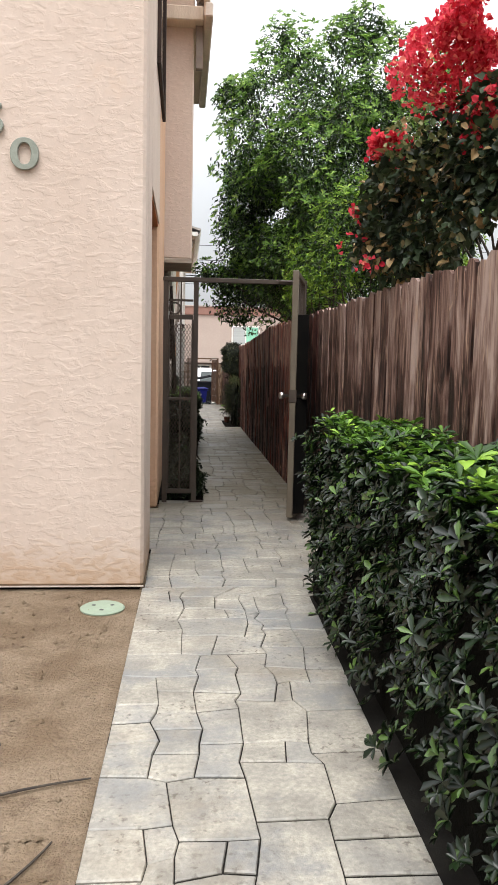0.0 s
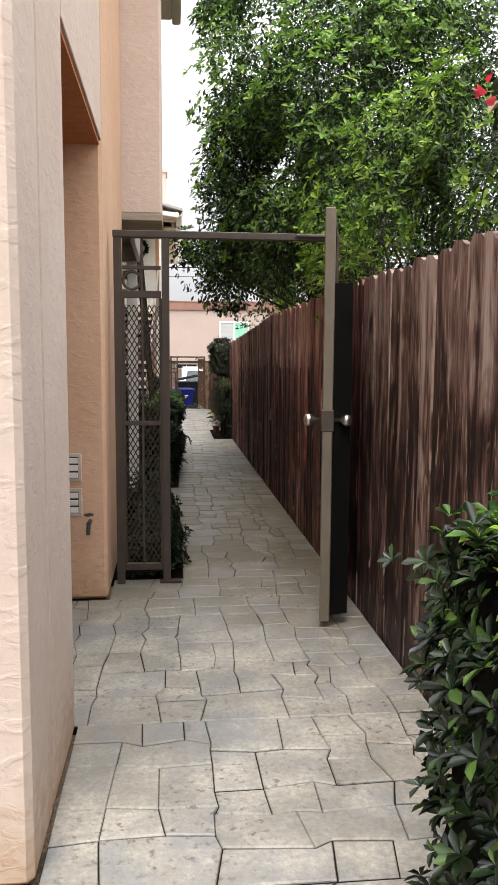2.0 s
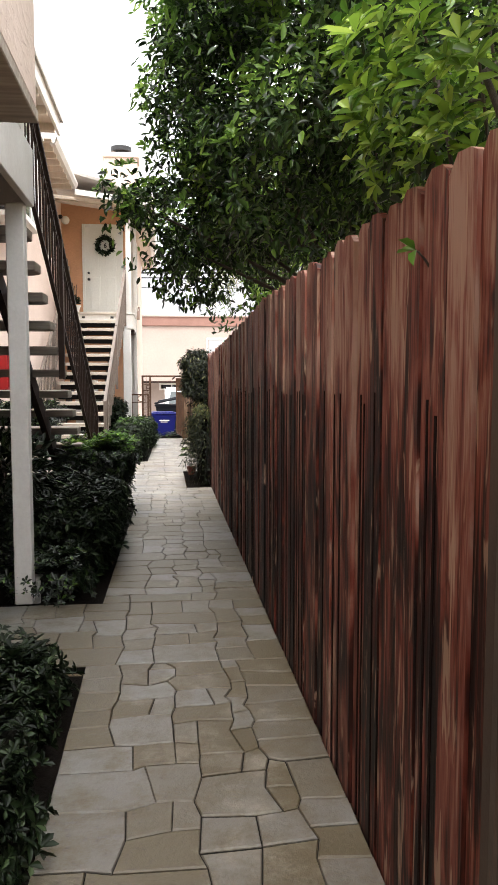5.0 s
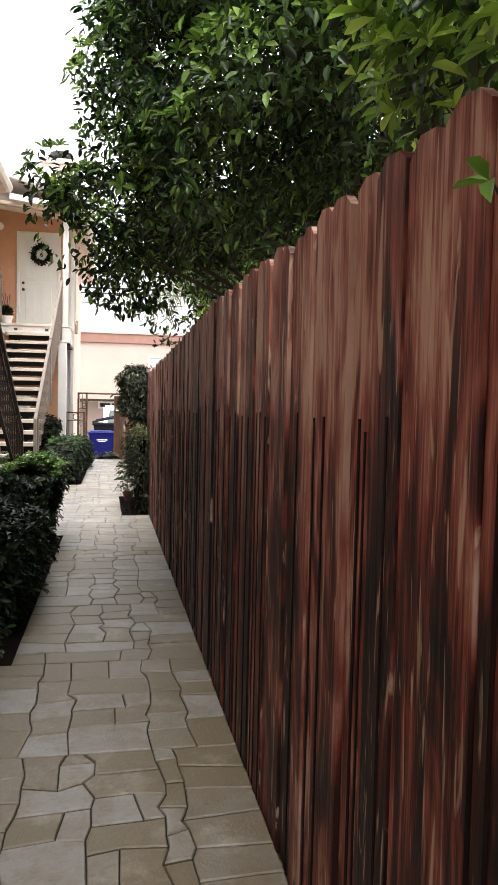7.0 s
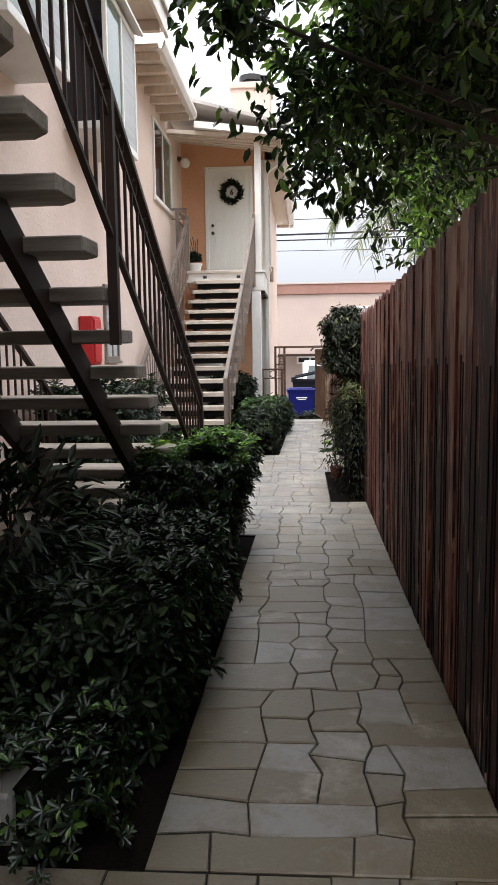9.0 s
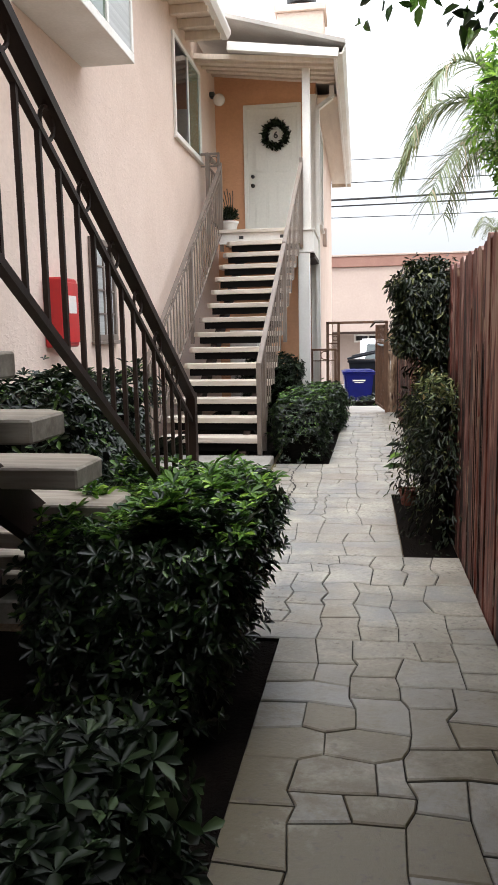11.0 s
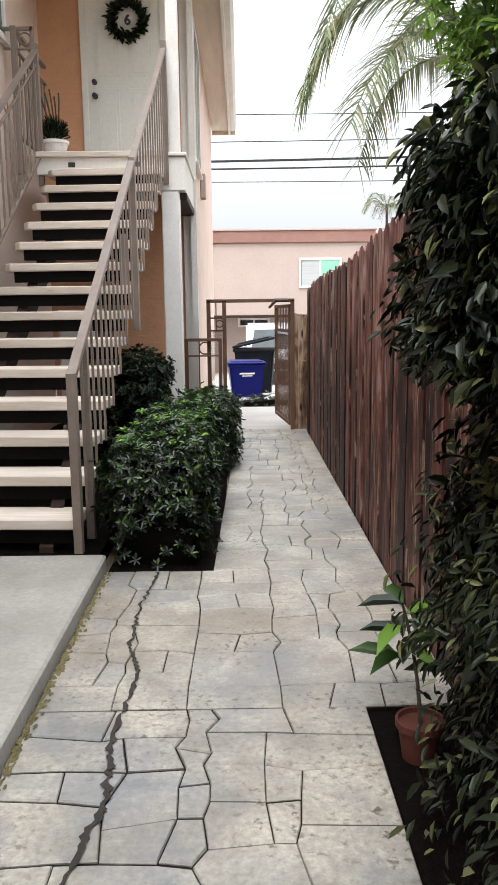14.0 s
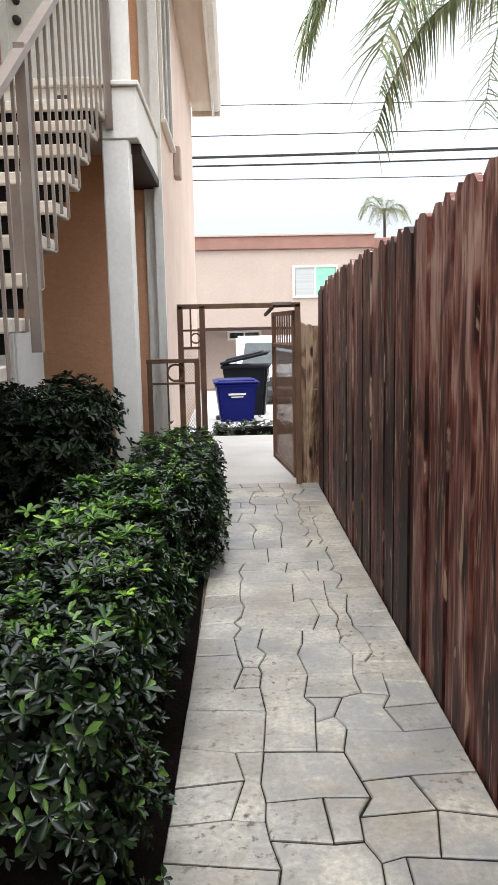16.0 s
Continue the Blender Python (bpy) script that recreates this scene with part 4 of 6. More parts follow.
for y0, y1 in ((15.7, 16.92), (13.3, 14.52)):
    x1, z0, z1 = WB + 0.42, 3.26, 4.5
    bay = part("bay_window", boxes((WB, x1, y0, y1, z0, z0 + 0.07), (WB, x1, y0, y1, z1 - 0.06, z1), (x1 - 0.04, x1, y0, y0 + 0.04, z0 + 0.07, z1 - 0.06), (x1 - 0.04, x1, y1 - 0.04, y1, z0 + 0.07, z1 - 0.06), (x1 - 0.04, x1, (y0 + y1) / 2 - 0.02, (y0 + y1) / 2 + 0.02, z0 + 0.07, z1 - 0.06), bevel=0.004), WHITE, house)
    m = (y0 + y1) / 2
    for a, b, mt in ((y0 + 0.04, m - 0.02, PANE_GREEN), (m + 0.02, y1 - 0.04, BLIND)):
        part("pane", boxes((x1 - 0.025, x1 - 0.015, a, b, z0 + 0.07, z1 - 0.06), bevel=0), mt, bay)
    for a in (y0 + 0.015, y1 - 0.025):
        part("side_pane", boxes((WB, x1 - 0.04, a, a + 0.01, z0 + 0.07, z1 - 0.06), bevel=0), PANE, bay)
    part("awning", prism_y([(WB, z1 + 0.16), (x1 + 0.08, z1 + 0.01), (x1 + 0.08, z1 + 0.04), (WB, z1 + 0.2)], y0 - 0.06, y1 + 0.06), WHITE, bay)
window(house, -0.048, 23.5, 24.6, 2.9, 4.4, (PANE, PANE))
# eaves: higher near part, lower far part with bare rafters, porch roof
part("eave_high", boxes((WB - 0.6, -0.98, 9.2, 18.1, 5.0, 5.06), bevel=0.004), SOFFIT, house)
part("fascia_high", boxes((-0.98, -0.94, 9.2, 18.12, 4.93, 5.14), bevel=0.004), WHITE, house)
part("roof_high", prism_y([(-0.9, 5.12), (-0.9, 5.17), (-4.5, 6.3), (-4.5, 6.25)], 9.2, 18.15), ROOFING, house)
for i in range(12):
    part("rafter", boxes((WB, -0.98, 9.6 + i * 0.74, 9.68 + i * 0.74, 4.88, 5.0), bevel=0.005), SOFFIT, house)
part("eave_low", boxes((WB - 0.6, -1.08, 18.15, 21.0, 4.86, 4.9), bevel=0.004), SOFFIT, house)
for i in range(7):
    part("rafter", boxes((WB, -1.08, 18.3 + i * 0.4, 18.37 + i * 0.4, 4.76, 4.858), bevel=0.005), SOFFIT, house)


def gutter_y(x, y0, y1, z):
    return prism_y([(x, z), (x + 0.07, z), (x + 0.11, z + 0.06), (x + 0.11, z + 0.11), (x + 0.095, z + 0.11), (x + 0.06, z + 0.02), (x, z + 0.02)], y0, y1)


part("gutter", gutter_y(-1.1, 18.15, 20.95, 4.82), WHITE, house)
# porch roof with board ceiling, falling a little to the front
bm = bmesh.new()
vs = [bm.verts.new(v) for v in ((WB, 21.15, 4.70), (0.27, 21.15, 4.54), (0.27, 22.65, 4.74), (WB, 22.65, 4.96), (WB, 21.15, 4.76), (0.27, 21.15, 4.60), (0.27, 22.65, 4.80), (WB, 22.65, 5.02))]
for f in ((0, 3, 2, 1), (4, 5, 6, 7), (0, 1, 5, 4), (1, 2, 6, 5), (2, 3, 7, 6), (3, 0, 4, 7)):
    bm.faces.new([vs[i] for i in f])
part("porch_ceiling", bm, SOFFIT, house)
bm = bmesh.new()
for k in range(4):
    f = 0.12 + 0.25 * k
    y = 21.15 + 1.5 * f
    bar((WB, y, 4.685 + 0.26 * f), (0.25, y, 4.525 + 0.2 * f), 0.05, 0.1, bm)
part("porch_rafters", bm, SOFFIT, house)
bm = bar((-1.06, 21.1, 4.79), (0.33, 21.1, 4.62), 0.1, 0.11)
part("porch_gutter", bm, WHITE, house)
part("porch_fascia", boxes((0.27, 0.31, 21.1, 29.9, 4.55, 4.70), bevel=0.004), WHITE, house)
part("side_eave", boxes((-0.05, 0.27, 22.9, 29.85, 4.62, 4.66), bevel=0.004), SOFFIT, house)
part("side_gutter", gutter_y(0.31, 21.1, 29.9, 4.61), WHITE, house)
part("eave_end", boxes((-0.05, 0.40, 29.86, 29.92, 4.55, 4.85), bevel=0.004), SOFFIT, house)
part("roof_main", prism_y([(0.42, 4.72), (0.42, 4.77), (-4.5, 6.1), (-4.5, 6.05)], 21.05, 29.95), ROOFING, house)
bm = bar((0.2, 22.5, 4.66), (0.2, 22.5, 4.5), 0.07)
bar((0.2, 22.5, 4.5), (-0.01, 22.58, 4.38), 0.06, bm=bm)
bar((-0.01, 22.58, 4.38), (-0.01, 22.58, 0.05), 0.06, bm=bm)
part("downspout", bm, WHITE, house)
chim = part("chimney", boxes((-0.72, 0.02, 24.0, 24.7, 4.8, 6.25), (-0.76, 0.06, 23.96, 24.74, 6.25, 6.36), bevel=0.01), STUCCO_B, house)
part("chimney_pot", lathe([(0.17, 6.36), (0.17, 6.46), (0.24, 6.46), (0.24, 6.56), (0.19, 6.56)], (-0.35, 24.35, 0)), BLACK, chim)
part("meter_box", boxes((-0.05, 0.02, 24.9, 25.15, 2.7, 3.0), bevel=0.01), STUCCO_FAR, house)

# landing of the far house
deck = thing("landing_far", "white-painted raised entry landing on a square post", "landing", kind="structure")
part("deck", boxes((-1.27, -0.2, 21.38, 22.65, 2.44, 2.57), bevel=0.004), WOOD_TREAD, deck)
part("front_board", boxes((-1.27, -0.21, 21.34, 21.38, 2.39, 2.53), bevel=0.004), WHITE, deck)
part("nosing", boxes((-1.3, -0.2, 21.30, 21.4, 2.53, 2.575), bevel=0.006), WOOD_TREAD, deck)
part("side_beam", boxes((-0.21, -0.005, 21.33, 22.64, 2.25, 2.53), bevel=0.006), WHITE, deck)
part("beam_cap", boxes((-0.22, 0.01, 21.31, 22.64, 2.532, 2.56), bevel=0.005), WHITE, deck)
part("beam_under", boxes((-0.2, 0.0, 21.45, 22.64, 2.19, 2.248), bevel=0.004), STEEL_DARK, deck)
part("post", boxes((-0.215, -0.06, 21.34, 21.49, 0.0, 2.25), bevel=0.008), WHITE, deck)
part("upper_post", boxes((-0.145, -0.045, 21.36, 21.46, 2.56, 4.60), bevel=0.006), WHITE, deck)
for x in (-1.0, -0.45):
    part("step_light", boxes((x, x + 0.06, 21.333, 21.341, 2.45, 2.49), bevel=0.001), BLACK, deck)

stair = thing("staircase_far", "outdoor staircase with open pale wooden treads and taupe rails", "staircase")
for i in range(14):
    y0 = 18.08 + 0.231 * i
    z = 0.06 + 0.1673 * (i + 1)
    x0, x1 = (-1.36 if i < 8 else -1.32), -0.36
    part("tread", prism([(x0 + 0.06, y0), (x1, y0), (x1, y0 + 0.25), (x0, y0 + 0.25), (x0, y0 + 0.08)], z - 0.055, z, 0.006), WOOD_TREAD, stair)
    # dark strip added under each tread to paint in the shade there
    part("tread_bracket", boxes((x0 + 0.08, x1 - 0.02, y0 + 0.03, y0 + 0.06, z - 0.13, z - 0.056), bevel=0.002), SHADE_BLACK, stair)
for x in (-1.12, -0.52):
    part("stringer", along(18.1, 0.0, 21.4, 2.36, x, 0.07, 0.16), STEEL_DARK, stair)
part("hand_rail", along(18.05, 0.92, 21.35, 3.40, -0.34, 0.045, 0.035), STEEL_GREY, stair)
for y, za, zb in ((18.05, 0.07, 0.94), (18.3, 0.07, 1.1), (19.75, 1.1, 2.22), (21.33, 2.3, 3.45)):
    part("post", upright(-0.34, y, za, zb, 0.04), STEEL_GREY, stair)
for i in range(14):
    for dy in (0.065, 0.18):
        y = 18.08 + 0.231 * i + dy
        part("baluster", upright(-0.345, y, 0.06 + 0.1673 * (i + 1) - 0.05, 0.92 + 0.7515 * (y - 18.05), 0.012), STEEL_GREY, stair)
rail(stair, -1.42, 17.95, 0.92, 21.35, 3.42, 0.84, STEEL_GREY, step=0.115, posts=((18.05, 0.07, 0.94), (19.7, 1.1, 2.2), (21.33, 2.3, 3.45)), w=0.032)
stair.matrix_world = pose(-0.34, 18.05, 0) @ pose(0, 0, 0, 0, 0, -3.1) @ pose(0.34, -18.05, 0)
tr = thing("landing_rail", "taupe steel rail panel beside the landing", "railing")
part("top_rail", boxes((-1.43, -1.39, 21.35, 22.4, 3.55, 3.58), bevel=0.003), STEEL_GREY, tr)
part("lower_rail", boxes((-1.43, -1.39, 21.35, 22.4, 2.7, 2.73), bevel=0.003), STEEL_GREY, tr)
part("mid_rail", boxes((-1.425, -1.395, 21.35, 22.4, 3.4, 3.42), bevel=0.003), STEEL_GREY, tr)
for i in range(9):
    part("baluster", upright(-1.41, 21.4 + i * 0.12, 2.73, 3.4, 0.014), STEEL_GREY, tr)
part("post", upright(-1.41, 21.36, 2.4, 3.58, 0.045), STEEL_GREY, tr)
part("ring", ring((-1.41, 21.5, 3.485), 0.05, 0.007, (1, 0, 0)), STEEL_GREY, tr)
tr = thing("landing_front_rail", "small taupe steel panel with a ring at the stair head", "railing")
part("top_rail", boxes((-1.50, -1.25, 21.36, 21.39, 3.55, 3.58), bevel=0.003), STEEL_GREY, tr)
part("mid_rail", boxes((-1.50, -1.25, 21.365, 21.385, 3.40, 3.42), bevel=0.003), STEEL_GREY, tr)
part("post", upright(-1.26, 21.375, 2.57, 3.58, 0.03), STEEL_GREY, tr)
part("ring", ring((-1.32, 21.375, 3.485), 0.05, 0.007, (0, 1, 0)), STEEL_GREY, tr)

# front door with wreath
door = thing("front_door", "closed off-white six-panel front door", "door", kind="structure")
DX0, DX1, DZ0, DZ1, DY = -1.04, -0.31, 2.575, 4.44, 22.65
part("casing", boxes((DX0 - 0.06, DX0, DY - 0.03, DY - 0.002, DZ0, DZ1 + 0.06), (DX1, DX1 + 0.06, DY - 0.03, DY - 0.002, DZ0, DZ1 + 0.06), (DX0, DX1, DY - 0.03, DY - 0.002, DZ1, DZ1 + 0.06), bevel=0.004), DOOR_WHITE, door)
slab = part("slab", boxes((DX0, DX1, DY - 0.016, DY - 0.003, DZ0, DZ1), bevel=0.002), DOOR_WHITE, door)
w = (DX1 - DX0)
for cx in (0.27, 0.73):
    for a, b in ((0.07, 0.46), (0.52, 0.80), (0.84, 0.95)):
        x, h = DX0 + cx * w, DZ1 - DZ0
        z0, z1 = DZ0 + a * h, DZ0 + b * h
        bm = boxes((x - 0.115, x + 0.115, DY - 0.021, DY - 0.0165, z0, z1), bevel=0.003)
        part("panel", bm, DOOR_WHITE, slab)
        part("panel_field", boxes((x - 0.085, x + 0.085, DY - 0.027, DY - 0.0212, z0 + 0.03, z1 - 0.03), bevel=0.004), DOOR_WHITE, slab)
for z, r in ((3.49, 0.026), (3.36, 0.03)):
    bm = lathe([(r, 0), (r, 0.012), (r * 0.5, 0.02), (r * 0.9, 0.045), (r * 0.6, 0.06)], (0, 0, 0), 14)
    bmesh.ops.transform(bm, matrix=pose(DX0 + 0.07, DY - 0.017, z, 90, 0, 0), verts=bm.verts[:])
    part("knob", bm, BLACK, door, "black knob", smooth=True)
wr = thing("wreath", "dark green leafy wreath with a number plate on the door", "wreath")
wc = Vector((DX0 + 0.42, DY - 0.05, 4.06))
part("hoop", ring(wc, 0.14, 0.02, (0, 1, 0)), DARK_CORE, wr)
a = RNG.uniform(0, 2 * math.pi, 420)
P = np.column_stack([wc.x + np.cos(a) * RNG.normal(0.14, 0.025, 420), wc.y + RNG.normal(-0.01, 0.015, 420), wc.z + np.sin(a) * RNG.normal(0.14, 0.025, 420)])
ax = np.column_stack([np.cos(a + 0.6), np.full(420, -0.3), np.sin(a + 0.6)]) + unit(420) * 0.7
part("leaves", leaves_mesh("leaves", P, ax, unit(420) + np.array((0, -1, 0)), 0.07, 0.025), L_DARK, wr)
part("plate", boxes((wc.x - 0.055, wc.x + 0.055, DY - 0.04, DY - 0.032, wc.z - 0.055, wc.z + 0.075), bevel=0.003), WHITE, wr)
d6 = number("6", wc.x, wc.z - 0.045, 0.13, DY - 0.045, BLACK)
d6.parent = wr
lamp = thing("globe_lamp", "white globe wall lamp with black bracket", "lamp")
part("bracket", boxes((WB, WB + 0.07, 22.22, 22.34, 4.53, 4.6), bevel=0.008), BLACK, lamp)
bm = bmesh.new()
bmesh.ops.create_uvsphere(bm, u_segments=20, v_segments=12, radius=0.085, matrix=Matrix.Translation((WB + 0.13, 22.28, 4.5)))
part("globe", bm, GLOBE, lamp, smooth=True)


def pot_plant(at, r, h, mat, label, nm="potted_plant"):
    ob = thing(nm, label, "plant pot")
    part("pot", lathe([(r * 0.72, 0), (r * 0.95, h * 0.82), (r * 1.05, h * 0.83), (r * 1.05, h), (r * 0.93, h), (r * 0.9, h * 0.88)], at), mat, ob, smooth=False)
    return ob


pp = pot_plant((-1.17, 21.62, 2.57), 0.12, 0.15, WHITE, "bushy green plant in a white pot on the landing")
u = unit(500)
u[:, 2] = abs(u[:, 2])
P = np.array((-1.17, 21.62, 2.74)) + u * (0.11, 0.11, 0.16) * RNG.uniform(0.3, 1, (500, 1))
part("leaves", leaves_mesh("leaves", P, u + unit(500) * 0.5 + np.array((0, 0, 0.6)), unit(500) + np.array((0, 0, 1)), 0.06, 0.014), L_DARK, pp)
bm = bmesh.new()
for k in range(5):
    limb(bm, curve_pts((-1.19 + 0.01 * k, 21.63, 2.74), (-1.28 + 0.04 * k, 21.64, 3.1 + 0.03 * (k % 3)), (0.01, 0, 0)), 0.004, 0.008, 5)
part("dry_sprigs", bm, BARK, pp)

# slab below the stairs
slab = thing("concrete_slab", "smooth grey concrete slab with a raised edge", "slab", kind="structure")
part("slab", boxes((WB, -0.205, 14.0, 18.02, -0.1, 0.07), bevel=0.01), CONCRETE, slab)
# near-black in place of concrete: painted shade below the stairs
part("earth", boxes((WB, -0.25, 18.03, 22.65, -0.1, 0.05), bevel=0), SOIL_DARK, slab, "earth below the stairs, coloured near-black as shade")
part("saw_cut", boxes((WB, -0.215, 15.72, 15.728, 0.0702, 0.0712), bevel=0), JOINT, slab)
fb = thing("extinguisher_box", "red fire extinguisher cabinet on the wall", "cabinet")
part("body", boxes((WB, WB + 0.14, 15.92, 16.2, 1.15, 1.62), bevel=0.012), RED, fb)
part("door", boxes((WB + 0.141, WB + 0.155, 15.94, 16.18, 1.18, 1.59), bevel=0.006), RED, fb)
part("label", boxes((WB + 0.156, WB + 0.158, 15.99, 16.13, 1.38, 1.5), bevel=0), WHITE, fb)
# shelf and boxes under the stairs
st = thing("storage_cabinet", "low white cabinet stored under the stairs", "cabinet")
part("body", boxes((-1.15, -0.75, 21.3, 21.9, 0.05, 1.25), bevel=0.01), WHITE, st)
part("door", boxes((-1.13, -0.77, 21.28, 21.298, 0.15, 1.2), bevel=0.005), WHITE, st)
st = thing("storage_box", "brown cardboard box stored under the stairs", "box")
part("body", boxes((-0.72, -0.4, 20.4, 20.9, 0.05, 0.42), bevel=0.01), TERRACOTTA, st)
st = thing("stair_bracket", "taupe steel bracket under the stairs", "bracket")
bm = upright(-0.34, 19.9, 1.30, 1.75, 0.05)
bar((-0.34, 19.9, 1.33), (-0.6, 19.9, 1.33), 0.045, bm=bm)
part("frame", bm, STEEL_GREY, st)

# ---- far gate, rail and end of the fence ----
G2 = 22.4
gate = thing("alley_gate", "rusty brown steel gate frame with scrolled side panel", "gate")
for x in (0.13, 0.29, 0.985):
    part("post", upright(x, G2, -0.03, 1.33, 0.04), STEEL_RUST, gate)
part("top_bar", boxes((0.11, 1.005, G2 - 0.02, G2 + 0.02, 1.31, 1.345), bevel=0.003), STEEL_RUST, gate)
sp = part("side_panel", boxes((0.15, 0.27, G2 - 0.01, G2 + 0.01, 1.02, 1.04), bevel=0.002), STEEL_RUST, gate)
part("rail", boxes((0.15, 0.27, G2 - 0.01, G2 + 0.01, 1.15, 1.165), bevel=0.002), STEEL_RUST, sp)
part("rail", boxes((0.15, 0.27, G2 - 0.01, G2 + 0.01, 0.1, 0.12), bevel=0.002), STEEL_RUST, sp)
part("bar", boxes((0.2, 0.212, G2 - 0.008, G2 + 0.008, 1.04, 1.31), bevel=0.002), STEEL_RUST, sp)
part("ring", ring((0.24, G2, 1.1), 0.035, 0.006, (0, 1, 0)), STEEL_RUST, sp)
mesh = lattice(0.15, 0.27, 0.12, 1.02, 0.02, 0.03, 0.003)
bmesh.ops.translate(mesh, vec=(0, G2, 0), verts=mesh.verts[:])
part("lattice", mesh, STEEL_RUST, sp)
part("closer", boxes((0.80, 0.94, G2 - 0.04, G2 - 0.02, 1.325, 1.35), bevel=0.004), STEEL_GREY, gate)
part("closer_arm", bar((0.82, G2 - 0.03, 1.33), (0.76, G2 + 0.25, 1.26), 0.02), STEEL_DARK, gate)
lf = thing("far_gate_leaf", "open brown steel gate leaf with woven mesh", "gate")
h, f = Vector((0.965, G2 + 0.03, 0)), Vector((0.86, G2 + 0.98, 0))
ax = (f - h).normalized()
LM2 = Matrix.Translation(h) @ Matrix.Rotation(math.atan2(ax.y, ax.x), 4, "Z")


def on_far(bm):
    bmesh.ops.transform(bm, matrix=LM2, verts=bm.verts[:])
    return bm


W2 = (f - h).length
for a, b, c_, d_ in ((0, 0.035, 0.04, 1.29), (W2 - 0.035, W2, 0.04, 1.29)):
    part("stile", on_far(boxes((a, b, -0.016, 0.016, c_, d_), bevel=0.003)), STEEL_RUST, lf)
for a, b in ((0.04, 0.075), (1.0, 1.03), (1.255, 1.29)):
    part("rail", on_far(boxes((0.035, W2 - 0.035, -0.014, 0.014, a, b), bevel=0.003)), STEEL_RUST, lf)
for i in range(8):
    part("bar", on_far(upright(0.1 + i * 0.105, 0, 1.03, 1.255, 0.012)), STEEL_RUST, lf)
bm = lattice(0.035, W2 - 0.035, 0.075, 1.0, 0.022, 0.03, 0.005)
part("mesh", on_far(bm), STEEL_RUST, lf)
rl = thing("low_rail", "short brown steel rail with a ring", "railing")
for x in (-0.1, 0.245):
    part("post", upright(x, G2 - 0.05, -0.03, 0.95, 0.035), STEEL_RUST, rl)
part("top_rail", boxes((-0.12, 0.26, G2 - 0.07, G2 - 0.03, 0.925, 0.955), bevel=0.003), STEEL_RUST, rl)
part("mid_rail", boxes((-0.1, 0.24, G2 - 0.06, G2 - 0.04, 0.77, 0.785), bevel=0.002), STEEL_RUST, rl)
part("ring", ring((0.09, G2 - 0.05, 0.855), 0.06, 0.008, (0, 1, 0)), STEEL_RUST, rl)
part("baluster", upright(0.03, G2 - 0.05, 0.0, 0.93, 0.012), STEEL_RUST, rl)

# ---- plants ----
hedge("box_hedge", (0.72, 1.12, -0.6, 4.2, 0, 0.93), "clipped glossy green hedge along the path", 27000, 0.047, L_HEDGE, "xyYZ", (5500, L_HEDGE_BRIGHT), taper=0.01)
hedge("ground_cover", (-0.15, 0.11, 7.2, 9.2, 0, 0.16), "low dark ground cover beside the wall", 5000, 0.04, L_DARK, "XyYZ", category="shrub")
hedge("low_hedge", (-0.9, 0.1, 8.7, 9.1, 0, 0.2), "dark low hedge by the side walk", 3000, 0.045, L_DARK, category="hedge")
# near-black leaves carry the shade under the stairs in their colour
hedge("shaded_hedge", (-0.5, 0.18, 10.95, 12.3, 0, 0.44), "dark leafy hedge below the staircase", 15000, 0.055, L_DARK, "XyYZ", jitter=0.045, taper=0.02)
hedge("clipped_hedge", (-0.36, 0.265, 12.98, 13.9, 0, 0.64), "clipped hedge with brighter yellow-green leaves on top", 26000, 0.04, L_HEDGE, "xXyYZ", (4200, L_HEDGE_BRIGHT), taper=0.17)
hedge("corner_ground_cover", (-0.5, 0.05, 10.45, 10.9, 0, 0.16), "low green ground cover at the bed corner", 2200, 0.04, L_HEDGE, "XyYZ", category="shrub")
hedge("court_hedge", (-1.45, -0.72, 14.3, 15.5, 0.07, 0.95), "leafy green shrub against the wall", 9000, 0.055, L_HEDGE, "XyYZ", category="shrub")
hedge("path_hedge", (-0.17, 0.245, 18.06, 20.2, 0, 0.54), "clipped glossy hedge between stairs and path", 30000, 0.036, L_HEDGE, "xXyYZ", (1300, L_HEDGE_BRIGHT), taper=0.015, slope=0.05)
hedge("path_hedge", (-0.1, 0.355, 20.25, 22.15, 0, 0.46), "clipped glossy hedge between stairs and path", 20000, 0.032, L_HEDGE, "xXyYZ", (1000, L_HEDGE_BRIGHT), slope=0.06)
hedge("dark_bush", (-0.8, -0.2, 20.2, 21.2, 0.05, 0.82), "rounded dark green bush beside the post", 9000, 0.048, L_DARK, "xXyYZ", category="bush")
hedge("alley_hedge", (0.2, 1.6, 28.7, 29.1, -0.6, -0.38), "low clipped hedge at the alley", 1800, 0.05, L_HEDGE, "xXyYZ")


